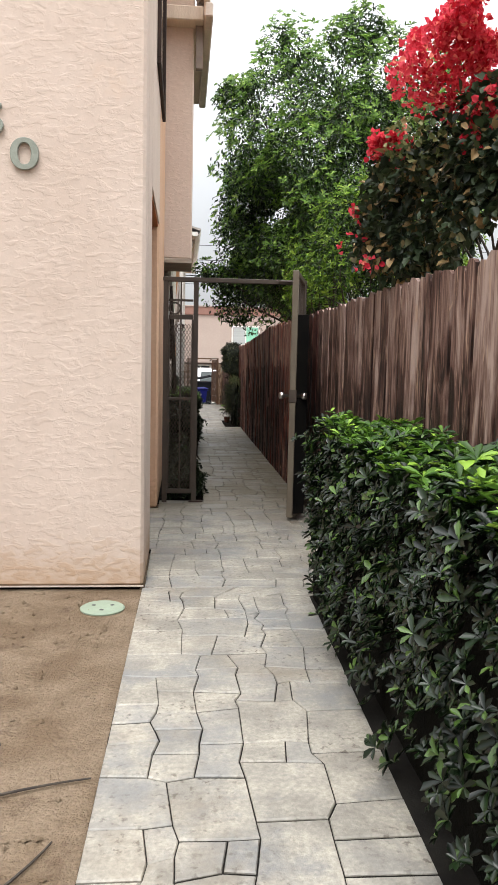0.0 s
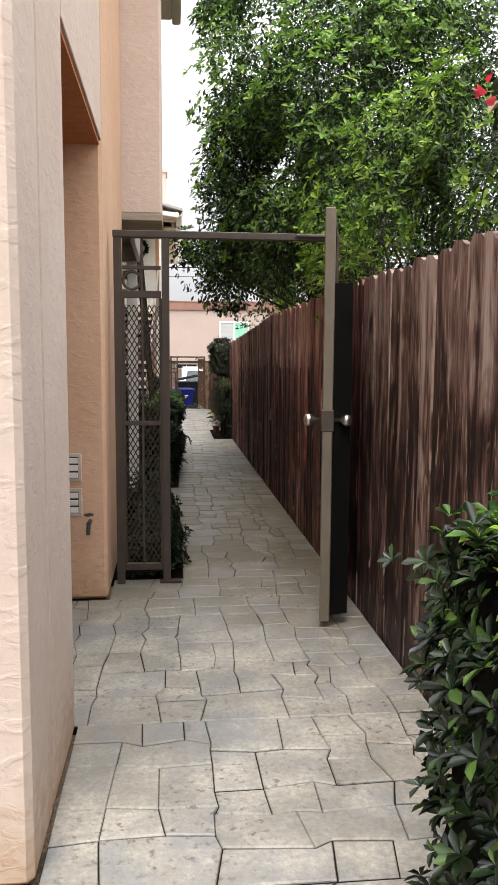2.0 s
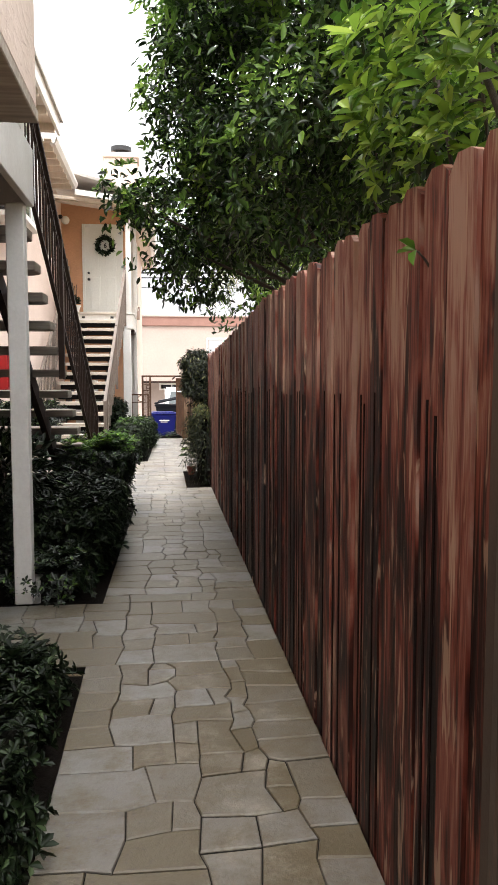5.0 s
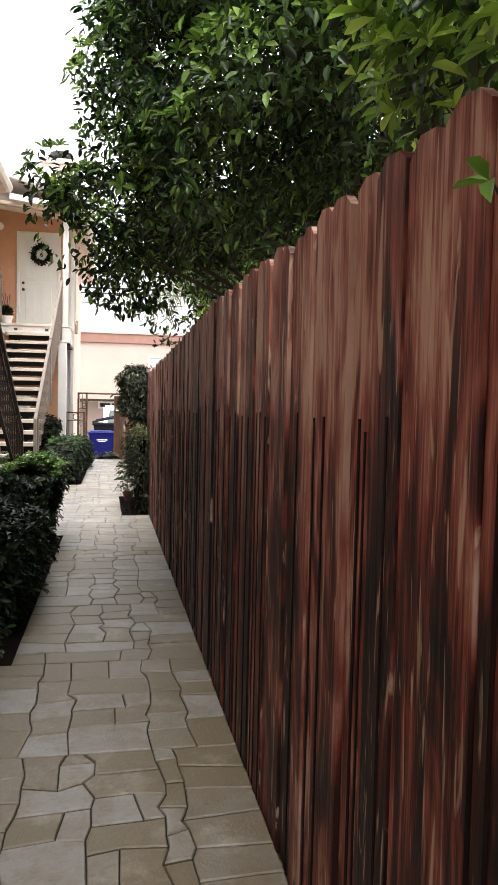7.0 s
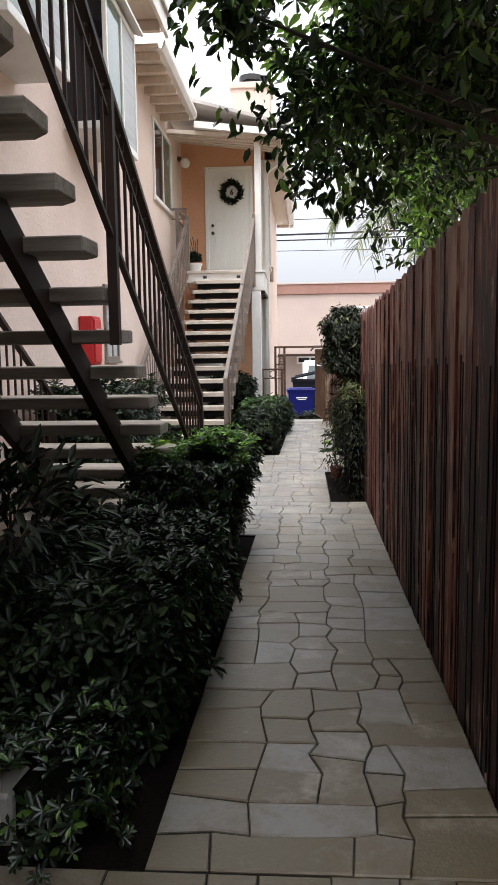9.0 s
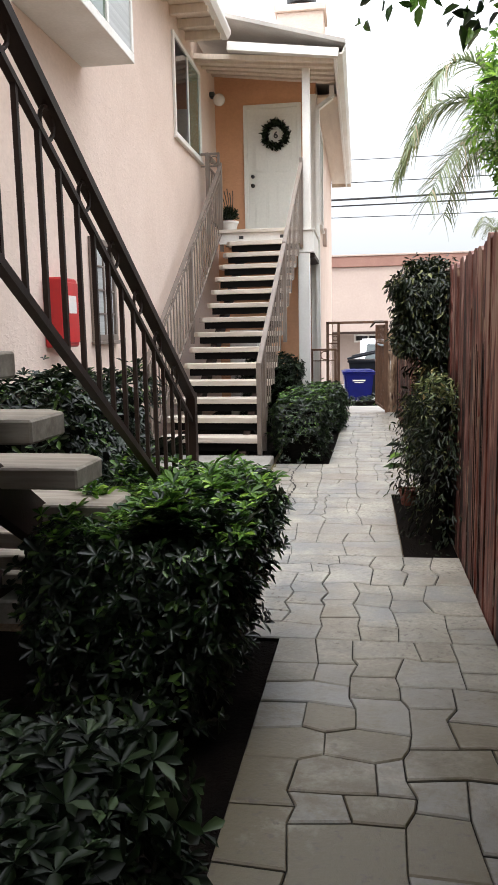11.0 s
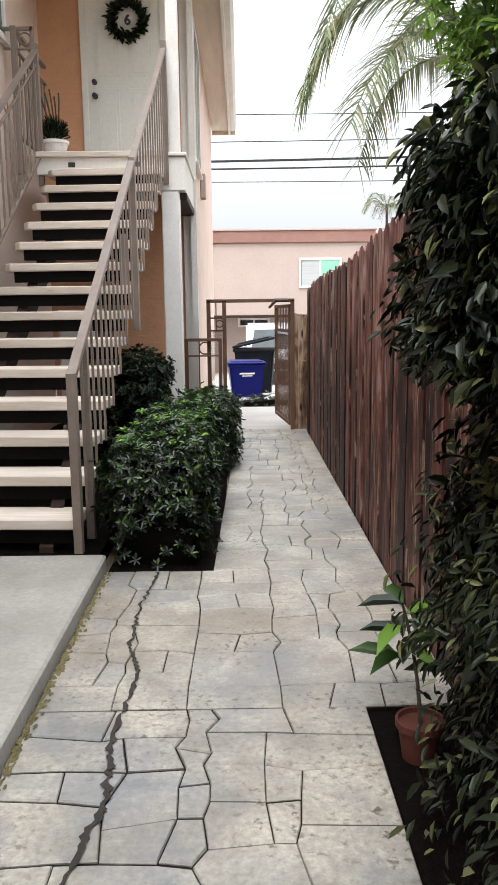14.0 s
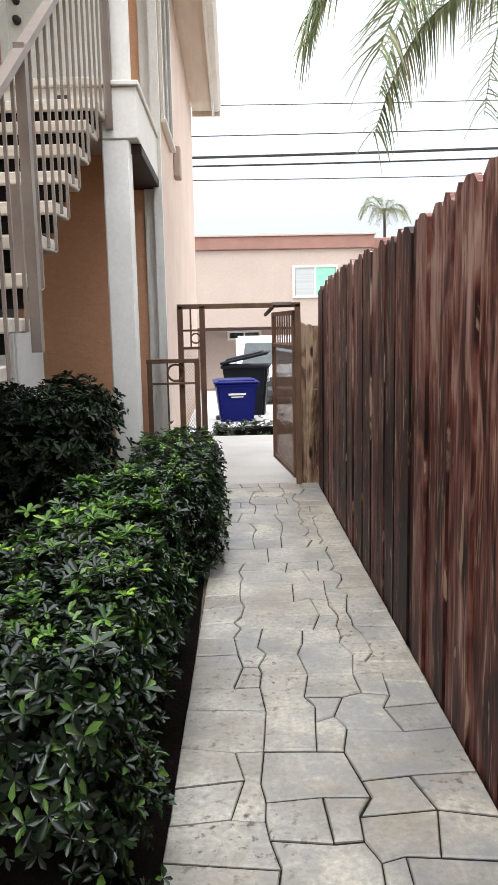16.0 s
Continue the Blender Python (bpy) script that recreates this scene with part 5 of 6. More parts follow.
def spray(name, label, center, spread, n, leaf, mat, category="shrub", aspect=0.4, stems=9, floor=0.0):
    """A loose shrub of thin stems and leaves."""
    ob = thing(name, label, category)
    c = Vector(center) + Vector((0 if floor == 0 else 0.12, 0, 0))
    for i in range(stems):
        tip = c + Vector((RNG.normal() * spread[0] * 0.5, RNG.normal() * spread[1] * 0.5, spread[2] * RNG.uniform(0.2, 0.8)))
        bm = limb(bmesh.new(), curve_pts((c.x + RNG.normal() * 0.05, c.y + RNG.normal() * 0.05, max(-0.02, c.z - spread[2] * (1 if floor == 0 else 6))), tip, (RNG.normal() * 0.05, RNG.normal() * 0.05, 0.05)), 0.012, 0.004, 5)
        part("stem", bm, BARK, ob)
    u = unit(n)
    P = np.array(center) + u * spread * (0.35 + 0.65 * RNG.random((n, 1)))
    P = np.maximum(P, (-99 if floor == 0 else 0.98, -99, floor + 0.02))
    if floor:
        part("leaves", rosettes("leaves", P[: n // 4], u[: n // 4] * 0.4 + np.array((-0.45, -0.15, 0.5)), leaf, aspect), mat, ob)
        return ob
    size = leaf * RNG.uniform(0.7, 1.3, n)
    part("leaves", leaves_mesh("leaves", P, u + unit(n) * 0.7 + np.array((0, 0, -0.1)), np.array((0, 0, 1.0)) + unit(n) * 0.5, size, size * aspect), mat, ob)
    return ob


spray("leafy_shrub", "loose shrub with narrow leaves under the stairs", (-0.52, 11.35, 0.62), (0.38, 0.42, 0.36), 700, 0.10, L_DARK, aspect=0.28)
hedge("climbing_vine", (0.90, 1.13, 15.75, 16.3, 1.1, 1.54), "dark climbing vine spilling over the fence", 7500, 0.044, L_VINE, "xyYZ", jitter=0.022, category="vine", wide=0.4, belly=(0.9, 0.7), loose=True)
hedge("trailing_vine", (1.04, 1.13, 15.75, 16.25, 0.7, 1.12), "thin vine with sparse leaves on the fence", 1300, 0.06, L_VINE, "xyY", jitter=0.04, category="vine", wide=0.36, belly=(0.9, 0.7), loose=True)
hedge("planter_shrub", (0.97, 1.12, 15.2, 16.3, 0, 0.84), "dark shrub with long leaves in a fence planter", 5200, 0.044, L_VINE, "xyYZ", (900, L_TAN), jitter=0.05, category="shrub", wide=0.33, belly=(0.9, 0.7), loose=True, taper=0.01)
pot = pot_plant((0.94, 16.42, -0.02), 0.066, 0.115, TERRACOTTA, "large-leaved young plant in a terracotta pot")
bm = limb(bmesh.new(), curve_pts((0.94, 16.42, 0.08), (0.9, 16.5, 0.40), (0.01, 0, 0)), 0.007, 0.004, 6)
part("stem", bm, BARK, pot)
a = np.linspace(0, 6.5, 13)
P = np.column_stack([np.full(13, 0.905), np.full(13, 16.5), np.linspace(0.2, 0.4, 13)])
part("leaves", leaves_mesh("leaves", P, np.column_stack([np.cos(a * 2.4), np.sin(a * 2.4), np.full(13, 0.25)]), np.array((0, 0, 1.0)) + 0.2 * unit(13), RNG.uniform(0.12, 0.22, 13), 0.055, droop=0.35), L_TREE, pot)
gr = thing("strappy_plant", "strap-leaved plant at the stair foot", "plant")
a = RNG.uniform(0, 6.28, 60)
P = np.column_stack([RNG.normal(-1.35, 0.09, 60), RNG.normal(18.0, 0.08, 60), np.full(60, 0.12)])
part("leaves", leaves_mesh("leaves", P, np.column_stack([np.cos(a), np.sin(a), RNG.uniform(0.3, 1.5, 60)]), np.array((0, 0, 1.0)) + 0.3 * unit(60), RNG.uniform(0.15, 0.36, 60), 0.022, droop=0.5), L_DARK, gr)

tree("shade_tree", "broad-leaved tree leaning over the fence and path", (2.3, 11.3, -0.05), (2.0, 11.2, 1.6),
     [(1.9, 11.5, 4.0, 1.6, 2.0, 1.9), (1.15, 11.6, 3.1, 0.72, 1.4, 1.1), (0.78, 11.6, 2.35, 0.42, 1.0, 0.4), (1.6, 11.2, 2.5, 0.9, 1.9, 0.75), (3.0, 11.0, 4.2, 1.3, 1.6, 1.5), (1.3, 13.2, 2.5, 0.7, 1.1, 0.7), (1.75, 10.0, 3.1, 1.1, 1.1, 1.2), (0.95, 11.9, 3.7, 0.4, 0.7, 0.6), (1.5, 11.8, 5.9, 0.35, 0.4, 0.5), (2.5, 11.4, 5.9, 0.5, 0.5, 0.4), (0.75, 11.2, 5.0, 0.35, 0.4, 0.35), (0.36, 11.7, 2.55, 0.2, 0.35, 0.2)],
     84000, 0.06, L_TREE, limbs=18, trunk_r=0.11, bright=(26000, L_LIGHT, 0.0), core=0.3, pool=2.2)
tree("bright_shrub", "tall shrub with bright green leaves behind the fence", (1.9, 7.4, -0.05), (1.8, 7.3, 1.3),
     [(1.75, 7.7, 2.35, 0.65, 0.8, 0.7), (1.45, 7.9, 2.05, 0.35, 0.6, 0.35), (2.1, 7.2, 2.5, 0.6, 0.6, 0.75)], 11000, 0.045, L_TREE, "shrub", 0.05, 0.42, 12, bright=(4500, L_BRIGHT, -0.6), core=0.3, pool=2.2)
spray("overhanging_sprig", "bright green large-leaved sprig over the fence", (1.24, 7.75, 2.0), (0.26, 0.5, 0.28), 620, 0.055, L_BRIGHT, aspect=0.42, floor=1.5)
sprig = thing("fence_sprig", "small green sprig growing through the fence boards", "sprig")
part("stem", limb(bmesh.new(), curve_pts((1.16, 7.59, 1.52), (1.10, 7.56, 1.585), (0, 0, 0.01)), 0.004, 0.002, 5), BARK, sprig)
for ax_ in ((-0.5, -0.8, -0.5), (-0.6, -0.3, 0.4), (-0.4, 0.6, 0.2)):
    part("leaf", leaves_mesh("leaf", [(1.10, 7.56, 1.585)], [ax_], [(-0.5, 0, 1.0)], 0.056, 0.024, droop=0.3), L_HEDGE_BRIGHT, sprig)
tree("bougainvillea", "bougainvillea with red-pink bracts over ivy-dark leaves", (2.0, 4.2, -0.05), (1.75, 4.2, 1.3),
     [(1.26, 4.25, 2.08, 0.27, 0.45, 0.36), (1.42, 3.7, 2.15, 0.34, 0.6, 0.42), (1.5, 3.1, 2.05, 0.33, 0.6, 0.4), (1.5, 4.5, 2.3, 0.3, 0.4, 0.3)], 8000, 0.055, L_IVY, "flowering shrub", 0.04, 0.75, 12, core=0.6, pool=1.7)
bo = bpy.data.objects["bougainvillea"]
bract_at, bract_out = [], []
for blobs_, n_ in (([(1.05, 4.12, 2.49, 0.13, 0.16, 0.10)], 420), ([(1.27, 3.75, 2.74, 0.22, 0.25, 0.17), (1.42, 3.6, 2.9, 0.25, 0.3, 0.2), (1.39, 3.64, 2.52, 0.24, 0.28, 0.17)], 3900),
                   ([(0.95, 4.27, 2.14, 0.03, 0.04, 0.03)], 14), ([(0.95, 4.35, 1.98, 0.03, 0.04, 0.02)], 10), ([(1.02, 4.2, 1.86, 0.05, 0.05, 0.04)], 16)):
    P, u = crown(blobs_, n_, 0.25, 2.0)
    bract_at.append(P)
    bract_out.append(u)
P, u = np.concatenate(bract_at), np.concatenate(bract_out)
size = RNG.uniform(0.022, 0.042, len(P))
tagged(part("bracts", leaves_mesh("bracts", P, unit(len(P)) + u * 0.4, u + unit(len(P)) * 0.8, size, size * 0.85, 0.6), L_PINK, bo, "red-pink papery bracts"), kind="stuff")
P, u = crown([(1.2, 3.9, 2.4, 0.2, 0.3, 0.08)], 260, 0.3)
tagged(part("dry_bracts", leaves_mesh("dry_bracts", P, unit(len(P)), u + unit(len(P)), 0.035, 0.028, 0.6), L_TAN, bo, "faded tan bracts"), kind="stuff")
tree("leafy_tree", "slender leafy tree behind the fence", (3.0, 21.2, -0.05), (2.95, 21.2, 2.2),
     [(2.85, 21.0, 4.3, 0.7, 0.9, 0.8), (2.35, 20.7, 3.75, 0.4, 0.5, 0.45), (3.7, 21.5, 4.6, 1.0, 1.0, 1.0), (2.7, 20.9, 3.2, 0.5, 0.6, 0.55), (2.95, 21.1, 2.65, 0.3, 0.3, 0.3)], 11000, 0.12, L_LIGHT, trunk_r=0.07, aspect=0.35, limbs=14, bright=(1500, L_BRIGHT, 0.0))


def ribbons_mesh(name, pos, axis, length, width, droop, n=4):
    """Narrow blades that start along axis and bend down; each a tapering strip."""
    pos, axis = np.asarray(pos, float), np.asarray(axis, float)
    axis /= np.linalg.norm(axis, axis=1, keepdims=True)
    side = np.cross(axis, (0, 0, 1.0)) + 0.3 * unit(len(pos))
    side /= np.linalg.norm(side, axis=1, keepdims=True)
    rows = []
    for i in range(n + 1):
        q = i / n
        mid = pos + axis * (length * q)[:, None] - np.outer(length * droop * q * q, (0, 0, 1.0))
        half = side * width / 2 * (1.0 - 0.85 * q)
        rows += [mid - half, mid + half]
    pts = np.stack(rows, 1)
    k = pts.shape[1]
    faces = [(o + 2 * i, o + 2 * i + 1, o + 2 * i + 3, o + 2 * i + 2) for o in range(0, len(pos) * k, k) for i in range(n)]
    me = bpy.data.meshes.new(name)
    me.from_pydata(pts.reshape(-1, 3).tolist(), [], faces)
    return me


def palm(name, label, base, height, fronds, length, leaf, seed, mat=L_PALM):
    ob = thing(name, label, "palm tree")
    r = np.random.default_rng(seed)
    top = Vector(base) + Vector((0.05, 0, height))
    part("trunk", limb(bmesh.new(), curve_pts(base, top, (0.06, 0, 0)), 0.15 * length / 2.4, 0.10 * length / 2.4, 10), BARK, ob, smooth=True)
    for i in range(fronds):
        a = math.pi + 2 * math.pi * i / fronds + (r.uniform(-0.2, 0.2) if i > 1 else 0.0)
        rise = r.uniform(0.1, 0.95) if i > 1 else (0.75, 1.05)[i]
        out = Vector((math.cos(a), math.sin(a), 0))
        pts = []
        for k in range(11):
            q = k / 10
            pts.append(top + out * (length * (0.95 * q - 0.12 * q * q)) + Vector((0, 0, length * (rise * q - (0.42 + 0.62 * rise) * q ** 3.2))))
        fr = part("frond", limb(bmesh.new(), pts, 0.02 * length / 2.4, 0.004, 5), mat, ob)
        P, A = [], []
        for k in range(92):
            q = 0.14 + 0.86 * k / 92
            j = min(int(q * 10), 9)
            p = pts[j].lerp(pts[j + 1], q * 10 - j)
            d = (pts[j + 1] - pts[j]).normalized()
            sd = d.cross(Vector((0, 0, 1))).normalized()
            for s_ in (-1, 1):
                P.append(p)
                A.append(sd * s_ * 0.62 + d * 0.5 + Vector((0, 0, r.normal(0.12, 0.2))))
        size = leaf * (1 - 0.45 * np.abs(np.linspace(-0.6, 1, len(P))))
        part("frond_blade", ribbons_mesh("frond_blade", P, A, size, leaf * 0.042, 0.45), mat, fr)
    return ob


palm("queen_palm", "feathery palm with drooping fronds behind the fence", (3.3, 23.4, -0.1), 4.0, 17, 2.65, 0.62, 3)
palm("distant_palm", "small palm far beyond the roofs", (7.0, 50, -1.2), 7.0, 13, 1.3, 0.35, 5)

# ---- alley ----
al = tagged(part("alley_pavement", prism([(0.3, 22.46), (1.02, 22.46), (1.4, 28.6), (0.0, 28.6)], 0, 0.02), CONCRETE_PALE), "pale concrete ramp sloping down to the alley", "pavement", kind="structure")
for v in al.data.vertices:
    v.co.z += ground_z(v.co.y) + 0.012
rd = tagged(part("alley_road", prism([(-30, 29.3), (30, 29.3), (30, 44.9), (-30, 44.9)], 0, 0.02), CONCRETE_PALE), "pale concrete alley", "road", kind="structure")
for v in rd.data.vertices:
    v.co.z += ground_z(v.co.y) + (0.01 if v.co.y < 40 else 0.005)


def bin_(x, y, s, mat, label, lid_tilt, turn, tall=1.0):
    ob = thing("wheelie_bin", label, "bin", "bins", at=(x, y, ground_z(y)))
    ob.rotation_euler[2], ob.scale = radians(turn), (1.0 + 0.8 * (1 - tall), 1.0, tall)
    bm = bmesh.new()
    lo, hi = [(-0.24, -0.28), (0.24, -0.28), (0.24, 0.28), (-0.24, 0.28)], [(-0.31, -0.36), (0.31, -0.36), (0.31, 0.38), (-0.31, 0.38)]
    a = [bm.verts.new((px * s, py * s, 0.06 * s)) for px, py in lo]
    b = [bm.verts.new((px * s, py * s, 0.98 * s)) for px, py in hi]
    bm.faces.new(a[::-1])
    bm.faces.new(b)
    for i in range(4):
        bm.faces.new((a[i], a[(i + 1) % 4], b[(i + 1) % 4], b[i]))
    bmesh.ops.bevel(bm, geom=bm.edges[:], offset=0.04 * s, segments=2, affect="EDGES")
    body = part("body", bm, mat, ob)
    part("rim", boxes((-0.33 * s, 0.33 * s, -0.38 * s, 0.4 * s, 0.93 * s, 0.985 * s), bevel=0.015), mat, ob)
    bm = boxes((-0.34 * s, 0.34 * s, -0.8 * s, 0.0, 0, 0.05 * s), (-0.28 * s, 0.28 * s, -0.7 * s, -0.1 * s, 0.04, 0.08 * s), bevel=0.02)
    bmesh.ops.transform(bm, matrix=Matrix.Translation((0, 0.4 * s, 0.99 * s)) @ Matrix.Rotation(radians(lid_tilt), 4, "X"), verts=bm.verts[:])
    part("lid", bm, mat, ob)
    part("emblem", boxes((-0.13 * s, 0.13 * s, -0.37 * s, -0.345 * s, 0.74 * s, 0.78 * s), (-0.09 * s, 0.09 * s, -0.365 * s, -0.34 * s, 0.69 * s, 0.71 * s), bevel=0), WHITE, body)
    for sx in (-1, 1):
        bm = lathe([(0.1 * s, -0.03), (0.11 * s, 0), (0.1 * s, 0.03)], (0, 0, 0), 16)
        bmesh.ops.transform(bm, matrix=pose(sx * 0.27 * s, 0.3 * s, 0.11 * s, 0, 90, 0), verts=bm.verts[:])
        part("wheel", bm, RUBBER, ob)
    return ob


bin_(0.56, 31.8, 1.1, BIN_BLUE, "blue plastic recycling bin with closed lid", 0, 4, 0.8)
bin_(0.82, 33.3, 1.3, BIN_BLACK, "black plastic refuse bin with a lid ajar", -13, 84, 0.95)

van = thing("parked_van", "white van parked with its front to the alley", "van", at=(1.55, 38.6, ground_z(38.0)))
VP = [(-2.2, 0.45), (-2.25, 0.95), (-1.35, 1.08), (-0.7, 1.72), (-0.4, 1.82), (2.6, 1.85), (2.7, 0.4)]
bm = bmesh.new()
a = [bm.verts.new((-0.92, y, z)) for y, z in VP]
b = [bm.verts.new((0.92, y, z)) for y, z in VP]
bm.faces.new(a)
bm.faces.new(b[::-1])
for i in range(len(VP)):
    j = (i + 1) % len(VP)
    bm.faces.new((a[i], b[i], b[j], a[j]))
bmesh.ops.recalc_face_normals(bm, faces=bm.faces[:])
bmesh.ops.bevel(bm, geom=bm.edges[:], offset=0.07, segments=2, affect="EDGES")
part("body", bm, VAN_WHITE, van)
bm = bmesh.new()
bm.faces.new([bm.verts.new(v) for v in ((-0.78, -1.28, 1.14), (0.78, -1.28, 1.14), (0.68, -0.76, 1.68), (-0.68, -0.76, 1.68))])
r = bmesh.ops.extrude_face_region(bm, geom=bm.faces[:])
bmesh.ops.translate(bm, vec=(0, -0.025, 0.02), verts=[g for g in r["geom"] if isinstance(g, bmesh.types.BMVert)])
part("windscreen", bm, surf("windscreen_glass", (0.05, 0.06, 0.06), (0.07, 0.08, 0.08), 0.25, bump=0.0, spec=0.2), van)
part("grille", boxes((-0.5, 0.5, -2.28, -2.2, 0.62, 0.86), bevel=0.01), BLACK, van)
part("bumper", boxes((-0.95, 0.95, -2.34, -2.1, 0.35, 0.56), bevel=0.03), BLACK, van)
for sx in (-1, 1):
    part("headlight", boxes((sx * 0.72 - 0.16, sx * 0.72 + 0.16, -2.285, -2.2, 0.66, 0.86), bevel=0.02), CHROME, van)
    part("mirror", boxes((sx * 1.05 - 0.1, sx * 1.05 + 0.1, -1.0, -0.9, 1.12, 1.32), bevel=0.03), VAN_WHITE, van)
    for y in (-1.5, 1.7):
        bm = lathe([(0.28, -0.1), (0.33, -0.07), (0.33, 0.07), (0.28, 0.1)], (0, 0, 0), 20)
        bmesh.ops.transform(bm, matrix=pose(sx * 0.82, y, 0.33, 0, 90, 0), verts=bm.verts[:])
        part("wheel", bm, RUBBER, van)

# ---- house across the alley ----
FY = 45.0
house = thing("house_across", "flat-roofed pink two-storey apartment house over garages", "house", kind="structure")
part("upper_wall", boxes((-14, 5.6, FY, FY + 9, 1.10, 3.85), bevel=0.02), STUCCO_FAR, house)
part("roof_band", boxes((-14.1, 5.7, FY - 0.1, FY + 9.1, 3.85, 4.3), bevel=0.02), TILE_FASCIA, house)
part("roof_edge", boxes((-14.15, 5.75, FY - 0.15, FY + 9.1, 4.3, 4.37), bevel=0.01), STUCCO_FAR, house)
part("roof_step", boxes((5.75, 14, FY + 1.0, FY + 9, 3.4, 4.3), bevel=0.02), TILE_FASCIA, house)
part("right_wall", boxes((5.75, 14, FY + 1.2, FY + 9, -1.2, 3.4), bevel=0.02), STUCCO_FAR, house)
part("garage_wall", boxes((-14, 5.6, FY + 1.3, FY + 9, -1.2, 1.098), bevel=0), STUCCO_FAR, house)
part("overhang", boxes((-14, 5.6, FY + 0.02, FY + 1.3, 1.0, 1.098), bevel=0), STEEL_DARK, house)


def window_y(parent, x0, x1, z0, z1, y, panes, mat=WHITE):
    f = 0.08
    w = part("window", boxes((x0, x1, y - 0.06, y - 0.003, z0, z0 + f), (x0, x1, y - 0.06, y - 0.003, z1 - f, z1), (x0, x0 + f, y - 0.06, y - 0.003, z0 + f, z1 - f), (x1 - f, x1, y - 0.06, y - 0.003, z0 + f, z1 - f), bevel=0.005), mat, parent)
    n = len(panes)
    for i, pm in enumerate(panes):
        a, b = x0 + f + (x1 - x0 - 2 * f) * i / n, x0 + f + (x1 - x0 - 2 * f) * (i + 1) / n
        part("pane", boxes((a + 0.03, b - 0.03, y - 0.03, y - 0.01, z0 + f, z1 - f), bevel=0), pm, w)
        if i:
            part("mullion", boxes((a - 0.03, a + 0.03, y - 0.05, y - 0.004, z0 + f, z1 - f), bevel=0.003), mat, w)


window_y(house, 2.75, 4.4, 2.12, 3.27, FY, (BLIND, CURTAIN_GREEN))
window_y(house, 0.35, 1.65, 0.62, 0.98, FY + 1.3, (PANE, PANE))

for i, (z0, z1, r, y) in enumerate(((6.9, 6.95, 0.012, 37.0), (6.15, 6.45, 0.014, 37.4), (5.5, 6.0, 0.035, 37.2), (5.42, 5.75, 0.025, 37.5), (5.15, 5.1, 0.012, 37.0))):
    ln = thing("power_line", "black overhead cable across the sky", "cable", "overhead cables")
    part("cable", limb(bmesh.new(), curve_pts((-18, y, z0), (22, y, z1), (0, 0, -0.3), 16), r, r, 5), CABLE, ln)

for x in (-18, 22):
    up_ = thing("utility_pole", "wooden utility pole carrying the cables", "utility pole", "utility poles")
    part("pole", limb(bmesh.new(), [(x, 37.25, -1.3), (x, 37.25, 3.0), (x, 37.25, 7.6)], 0.16, 0.11, 10), BARK, up_)
    part("crossarm", boxes((x - 0.05, x + 0.05, 36.8, 37.7, 6.6, 6.72), bevel=0.01), BARK, up_)

# ---- fence ----
def fence_top(y):
    pts = ((0, 1.73), (6, 1.74), (10.5, 1.76), (12, 1.69), (15, 1.60), (18, 1.62), (19.5, 1.53), (21.6, 1.50), (22.4, 1.42))
    for (a, za), (b, zb) in zip(pts, pts[1:]):
        if y <= b:
            return za + (zb - za) * (y - a) / (b - a)
    return 1.4


def board_mesh(w, h, kind, slits=0):
    """A dog-eared board standing in the plane x = 0, along y, with raised dark strips painting in shaded slits on its
    lower part.
    """
    r = random.Random(kind)
    e = 0.015
    top = [(-w / 2, h - e * r.uniform(0.8, 1.6)), (-w / 4, h - 0.004), (w / 5, h), (w / 2, h - e * r.uniform(0.7, 1.5))]
    pts = [(-w / 2, 0.0), (w / 2, 0.0)] + top[::-1]
    bm = bmesh.new()
    f = bm.faces.new([bm.verts.new((0, a, b)) for a, b in pts])
    q = bmesh.ops.extrude_face_region(bm, geom=[f])
    bmesh.ops.translate(bm, vec=(0.02, 0, 0), verts=[g for g in q["geom"] if isinstance(g, bmesh.types.BMVert)])
    bmesh.ops.recalc_face_normals(bm, faces=bm.faces[:])
    # dark strips, slightly proud, paint in the shade of slits
    for i in range(slits):
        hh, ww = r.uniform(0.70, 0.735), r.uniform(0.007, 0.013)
        y = (-0.42 + 0.84 * (i + r.uniform(0.2, 0.8)) / slits) * w
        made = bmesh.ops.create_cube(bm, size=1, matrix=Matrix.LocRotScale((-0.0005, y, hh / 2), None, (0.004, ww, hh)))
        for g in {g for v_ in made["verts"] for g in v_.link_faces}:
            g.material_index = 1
    return bm_mesh(bm, "board")


fence = thing("wooden_fence", "weathered red-brown board fence with uneven dog-eared tops", "fence", kind="structure")
kinds = [board_mesh(0.142, 1.0, i) for i in range(10)] + [board_mesh(0.095, 1.0, i + 20) for i in range(5)]
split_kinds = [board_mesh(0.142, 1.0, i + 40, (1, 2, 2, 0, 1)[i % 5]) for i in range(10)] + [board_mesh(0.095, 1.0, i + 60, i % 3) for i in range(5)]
grey_kinds = [board_mesh(0.142, 1.0, i + 80) for i in range(10)] + [board_mesh(0.095, 1.0, i + 100) for i in range(5)]
for m_ in kinds + split_kinds + grey_kinds:
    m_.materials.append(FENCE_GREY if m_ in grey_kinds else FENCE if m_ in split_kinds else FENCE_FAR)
    m_.materials.append(SLIT_DARK)
rr = random.Random(4)
y, i = -1.2, 0
